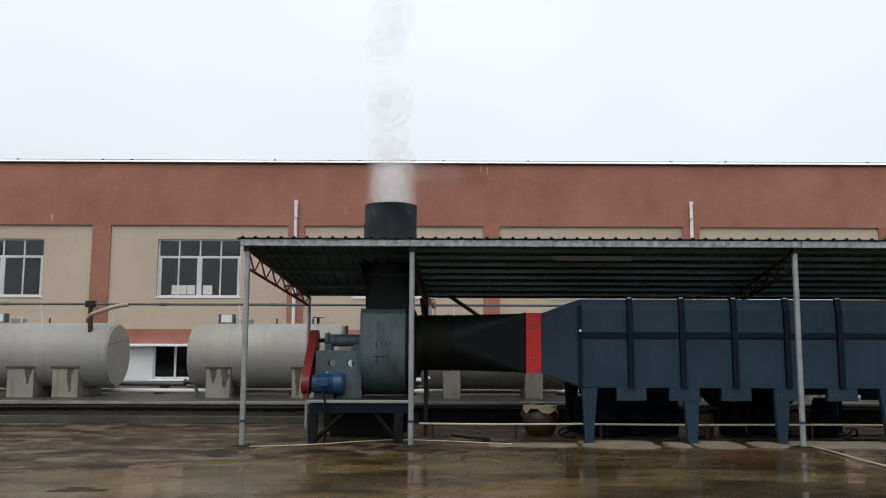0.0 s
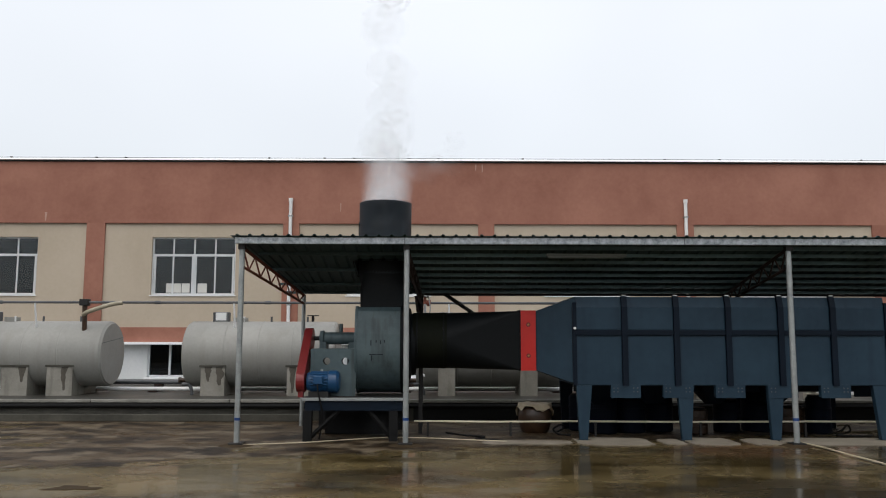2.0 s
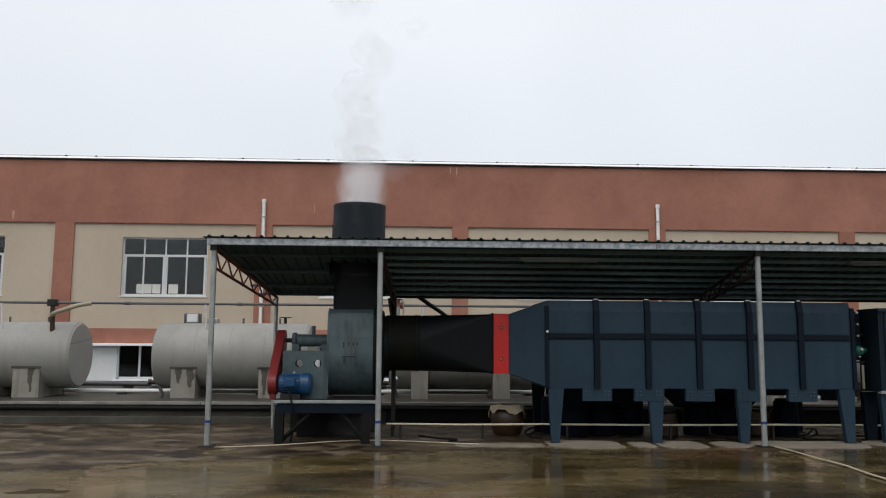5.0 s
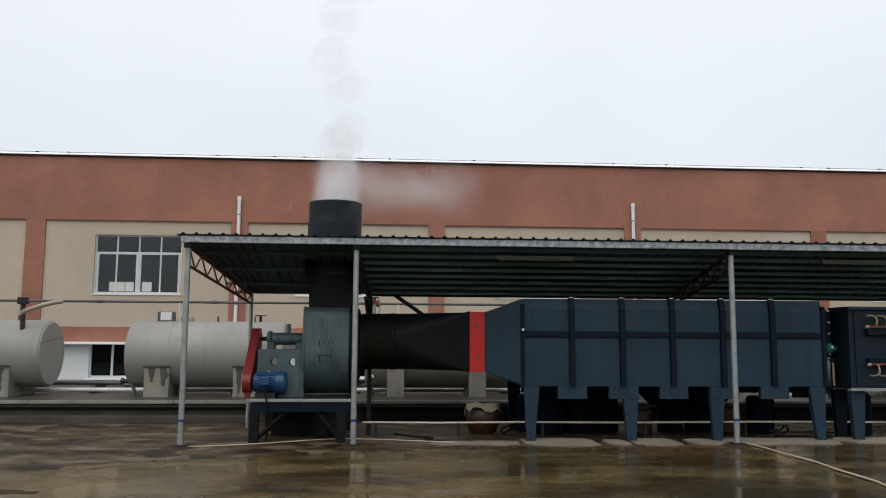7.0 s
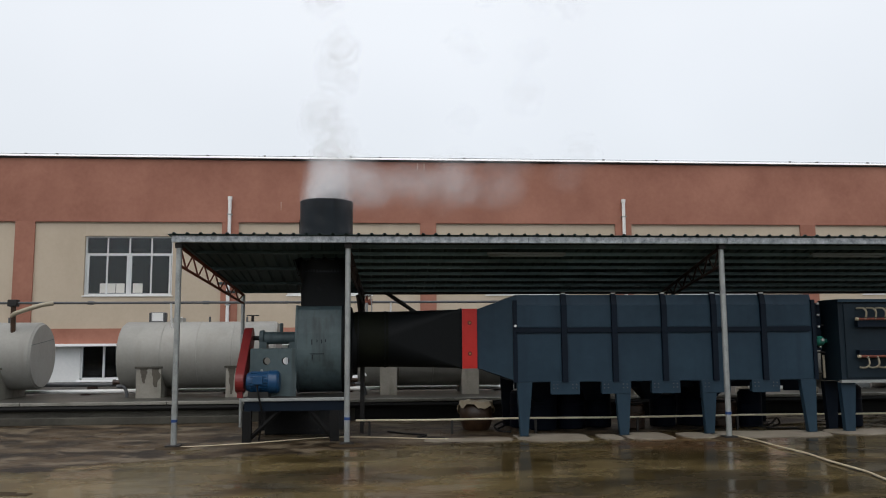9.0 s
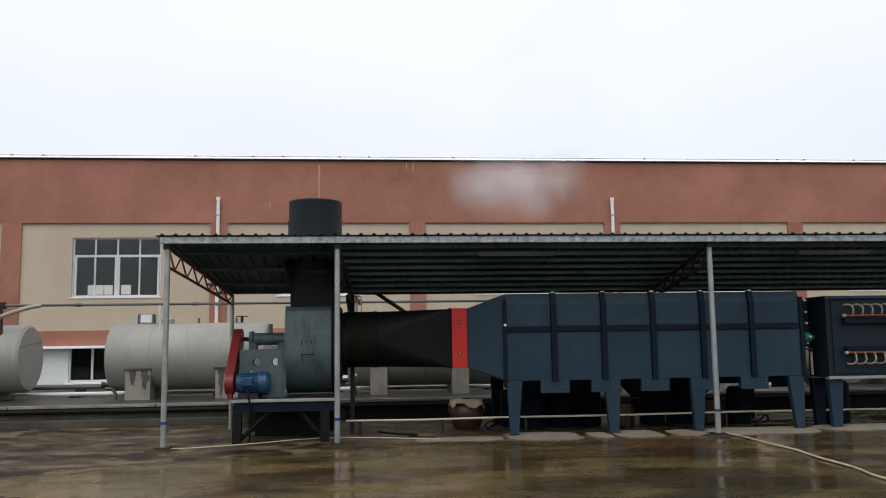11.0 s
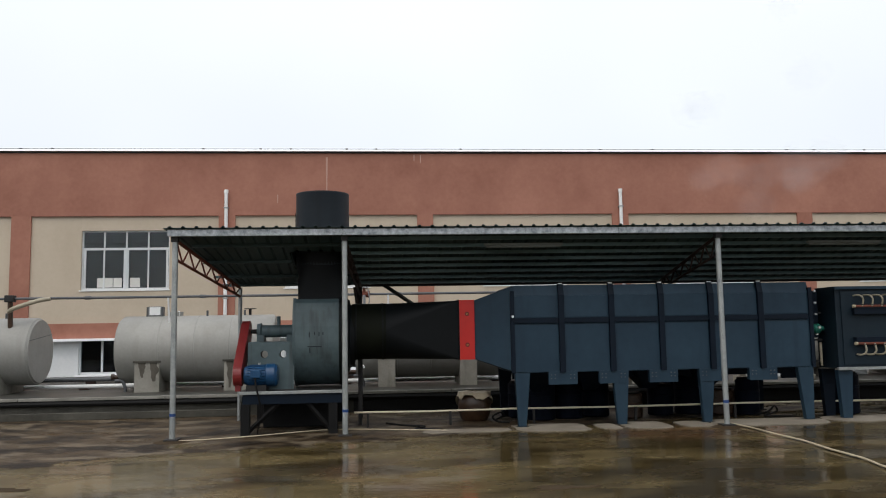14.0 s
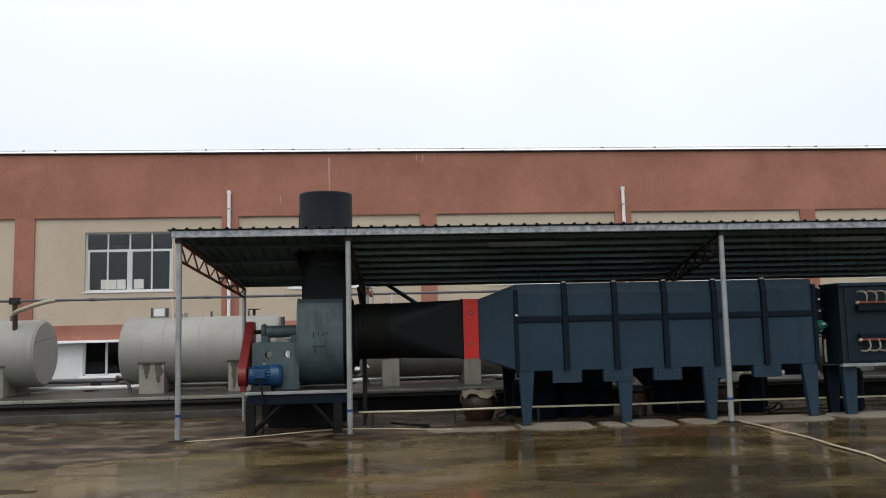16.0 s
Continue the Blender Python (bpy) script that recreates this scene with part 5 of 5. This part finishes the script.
# ---- steam from the stack ----
def steam_mat(name, most):
    m = bpy.data.materials.new(name)
    m.use_nodes = True
    n, l = m.node_tree.nodes, m.node_tree.links
    n.remove(n["Principled BSDF"])
    out = n["Material Output"]
    tr, di, tl = n.new("ShaderNodeBsdfTransparent"), n.new("ShaderNodeBsdfDiffuse"), n.new("ShaderNodeBsdfTranslucent")
    di.inputs[0].default_value = tl.inputs[0].default_value = (0.97, 0.97, 0.98, 1)
    mx, mo = n.new("ShaderNodeMixShader"), n.new("ShaderNodeMixShader")
    mx.inputs[0].default_value = 0.5
    l.new(di.outputs[0], mx.inputs[1])
    l.new(tl.outputs[0], mx.inputs[2])
    co, oi = n.new("ShaderNodeTexCoord"), n.new("ShaderNodeObjectInfo")
    off = n.new("ShaderNodeVectorMath")
    off.operation = "MULTIPLY_ADD"
    l.new(oi.outputs["Random"], off.inputs[0])
    off.inputs[1].default_value = (31, 17, 23)
    l.new(co.outputs["Object"], off.inputs[2])
    no = n.new("ShaderNodeTexNoise")
    no.inputs["Scale"].default_value, no.inputs["Detail"].default_value = 1.4, 2
    l.new(off.outputs[0], no.inputs["Vector"])
    r = n.new("ShaderNodeMapRange")
    r.inputs["From Min"].default_value, r.inputs["From Max"].default_value = 0.32, 0.74
    r.inputs["To Min"].default_value, r.inputs["To Max"].default_value = most * 0.5, most
    l.new(no.outputs[0], r.inputs["Value"])
    # denser in the middle of a puff than at its rim
    ln = n.new("ShaderNodeVectorMath")
    ln.operation = "LENGTH"
    l.new(co.outputs["Object"], ln.inputs[0])
    fade = n.new("ShaderNodeMapRange")
    fade.inputs["From Min"].default_value, fade.inputs["From Max"].default_value = 0.35, 1.05
    fade.inputs["To Min"].default_value, fade.inputs["To Max"].default_value = 1.15, 0.55
    l.new(ln.outputs["Value"], fade.inputs["Value"])
    mul = n.new("ShaderNodeMath")
    mul.operation = "MULTIPLY"
    l.new(r.outputs[0], mul.inputs[0])
    l.new(fade.outputs[0], mul.inputs[1])
    l.new(mul.outputs[0], mo.inputs[0])
    l.new(tr.outputs[0], mo.inputs[1])
    l.new(mx.outputs[0], mo.inputs[2])
    l.new(mo.outputs[0], out.inputs["Surface"])
    return m


M["steam"] = steam_mat("dense_steam", 0.034)
M["steam_faint"] = steam_mat("faint_steam", 0.011)


def puff_mesh(seed, material="steam"):
    """Five thin lumpy shells, one inside the other, about 1 m in radius."""
    bm = bmesh.new()
    for r in (1.0, 0.85, 0.69, 0.51, 0.31):
        own = bmesh.new()
        shift = Vector((math.sin(seed * 5 + r * 9), math.cos(seed * 3 + r * 13), math.sin(seed + r * 17))) * 0.55
        bmesh.ops.create_icosphere(own, subdivisions=3, radius=1.0)
        for v in own.verts:
            q = v.co.normalized()
            k = 1 + 0.55 * noise.noise(q * 1.3 + Vector((seed * 3.1, r * 0.7, 0))) + 0.12 * noise.noise(q * 3.4 + Vector((0, seed, r * 2)))
            v.co = q * r * min(k, 1.12) + shift * (1 - r)
        join(bm, own)
    for f in bm.faces:
        f.smooth = True
    me = bpy.data.meshes.new("puff")
    bm.to_mesh(me)
    bm.free()
    me.materials.append(M[material])
    return me


PUFFS = []


def build_steam():
    plume = thing("steam_plume", (0, 0, 0), "thin white steam that rises from the stack and drifts away", "steam")
    dense = [puff_mesh(s) for s in range(4)]
    faint = [puff_mesh(s + 7, "steam_faint") for s in range(4)]
    rnd = random.Random(4)

    def puff(size, rows, meshes, parent=plume):
        ob = new("puff", rnd.choice(meshes))
        ob.parent = parent
        ob.scale = size
        PUFFS.append((ob, rows))

    def rows_of(te, place, spin, more=()):
        """Waits below the fan until it forms in the stack at te, then follows place(age)."""
        ts = [t for t in (te, te + 0.3, te + 0.62, te + 0.72, te + 0.80, te + 0.92, te + 1.12, te + 1.3, te + 2.0, te + 3.0, te + 4.5, te + 6.5, *(te + m for m in more)) if 0.05 < t < 15.9]
        ts = sorted({round(t * FPS) / FPS for t in ts})
        out = [(0.0, -te)] + [(t, t - te) for t in ts] + [(16.0, 16.0 - te)]
        if te > 0.35:
            out.insert(1, (te - 0.3, -0.3))
        res = []
        for t, age in out:
            x, y, z = place(age) if age > -0.02 else (SX, SY, -1.5)
            age = max(age, 0.0)
            res.append((t, pose(x, y, z, 0, 0, spin + 14 * min(age, 6))))
        return res

    # the straight plume, until the blower's steam runs dry
    te = -1.3
    while te < 9.35:
        dx, dy, v = rnd.uniform(-0.11, 0.14), rnd.uniform(-0.15, 0.15), rnd.uniform(1.5, 1.9)
        r = rnd.uniform(0.40, 0.42)

        def place(age, dx=dx, dy=dy, v=v):
            h = v * age
            g = max(0.0, h - 0.45)
            k = max(0.0, age - 0.72)
            e = 27.0 * min(k, 0.4) ** 2 + 21.6 * max(0.0, k - 0.4)
            return SX + dx * g * (1 + 0.15 * min(e, 12)) + 0.02 * g, SY + dy * g, 3.20 + h + e

        puff((r, r, 0.42), rows_of(te, place, rnd.uniform(0, 360)), dense)
        te += 0.042
    drift = thing("steam_wisps", (0, 0, 0), "faint white steam that the wind carries along the red wall", "steam")

    # wisps that the wind takes along the wall until they thin out and rise away
    def wisp(te, v, top, lift, dy, r, leave):
        def place(age):
            k = min(age / 0.45, 1.0)
            d = max(0.0, age - 0.35)
            d = min(d, 3.0) + 0.74 * max(0.0, d - 3.0)
            gone = max(0.0, age - leave)
            up = 25.0 * min(gone, 0.5) ** 2 + 25.0 * max(0.0, gone - 0.5)
            return SX + v * d, SY + dy * age, 3.20 + (top - 3.20) * k * k * (3 - 2 * k) + lift * max(0.0, age - 0.45) + up

        puff((r, r * 0.95, r * 0.8), rows_of(te, place, rnd.uniform(0, 360), (leave, leave + 0.15, leave + 0.35)), faint, drift)

    te = -1.2
    while te < 5.1:
        wisp(te, rnd.uniform(0.7, 1.2), 4.40 + rnd.uniform(-0.08, 0.15), rnd.uniform(0.0, 0.1), rnd.uniform(-0.1, 0.1), rnd.uniform(0.22, 0.34), rnd.uniform(0.9, 1.5))
        te += 0.16
    while te < 8.3:
        wisp(te, rnd.uniform(1.15, 1.85), 3.86 + rnd.uniform(-0.02, 0.50), rnd.uniform(-0.06, 0.10), rnd.uniform(-0.18, 0.10), rnd.uniform(0.28, 0.42), rnd.uniform(1.6, 2.8))
        te += 0.030
    while te < 9.15:
        wisp(te, rnd.uniform(1.58, 1.95), 3.86 + rnd.uniform(-0.05, 0.58), rnd.uniform(-0.08, 0.08), rnd.uniform(-0.18, 0.10), rnd.uniform(0.30, 0.44), rnd.uniform(3.0, 5.8))
        te += 0.014


def motions():
    for ob, rows in PUFFS:
        walk(ob, rows)


build_ground()
build_platform()
build_factory()
build_surroundings()
build_downpipes()
build_tank(-10.2, -7.02, ((-9.0, -8.46), (-8.07, -7.54)), 0)
build_tank(-5.29, -2.2, ((-4.91, -4.42), (-3.14, -2.66)), 1)
build_tank(-0.45, 2.6, ((-0.02, 0.33), (1.68, 2.03)), 2)
# last two tanks are added behind the boxes to block reflections of the facade
build_tank(4.39, 7.45, ((4.82, 5.17), (6.52, 6.87)), 3)
build_tank(9.23, 12.29, ((9.66, 10.01), (11.36, 11.71)), 4)
build_pipe_run()
build_canopy()
build_fan()
build_duct()
build_purifier()
build_second_box()
build_pump_gap()
build_loose()
build_steam()
motions()
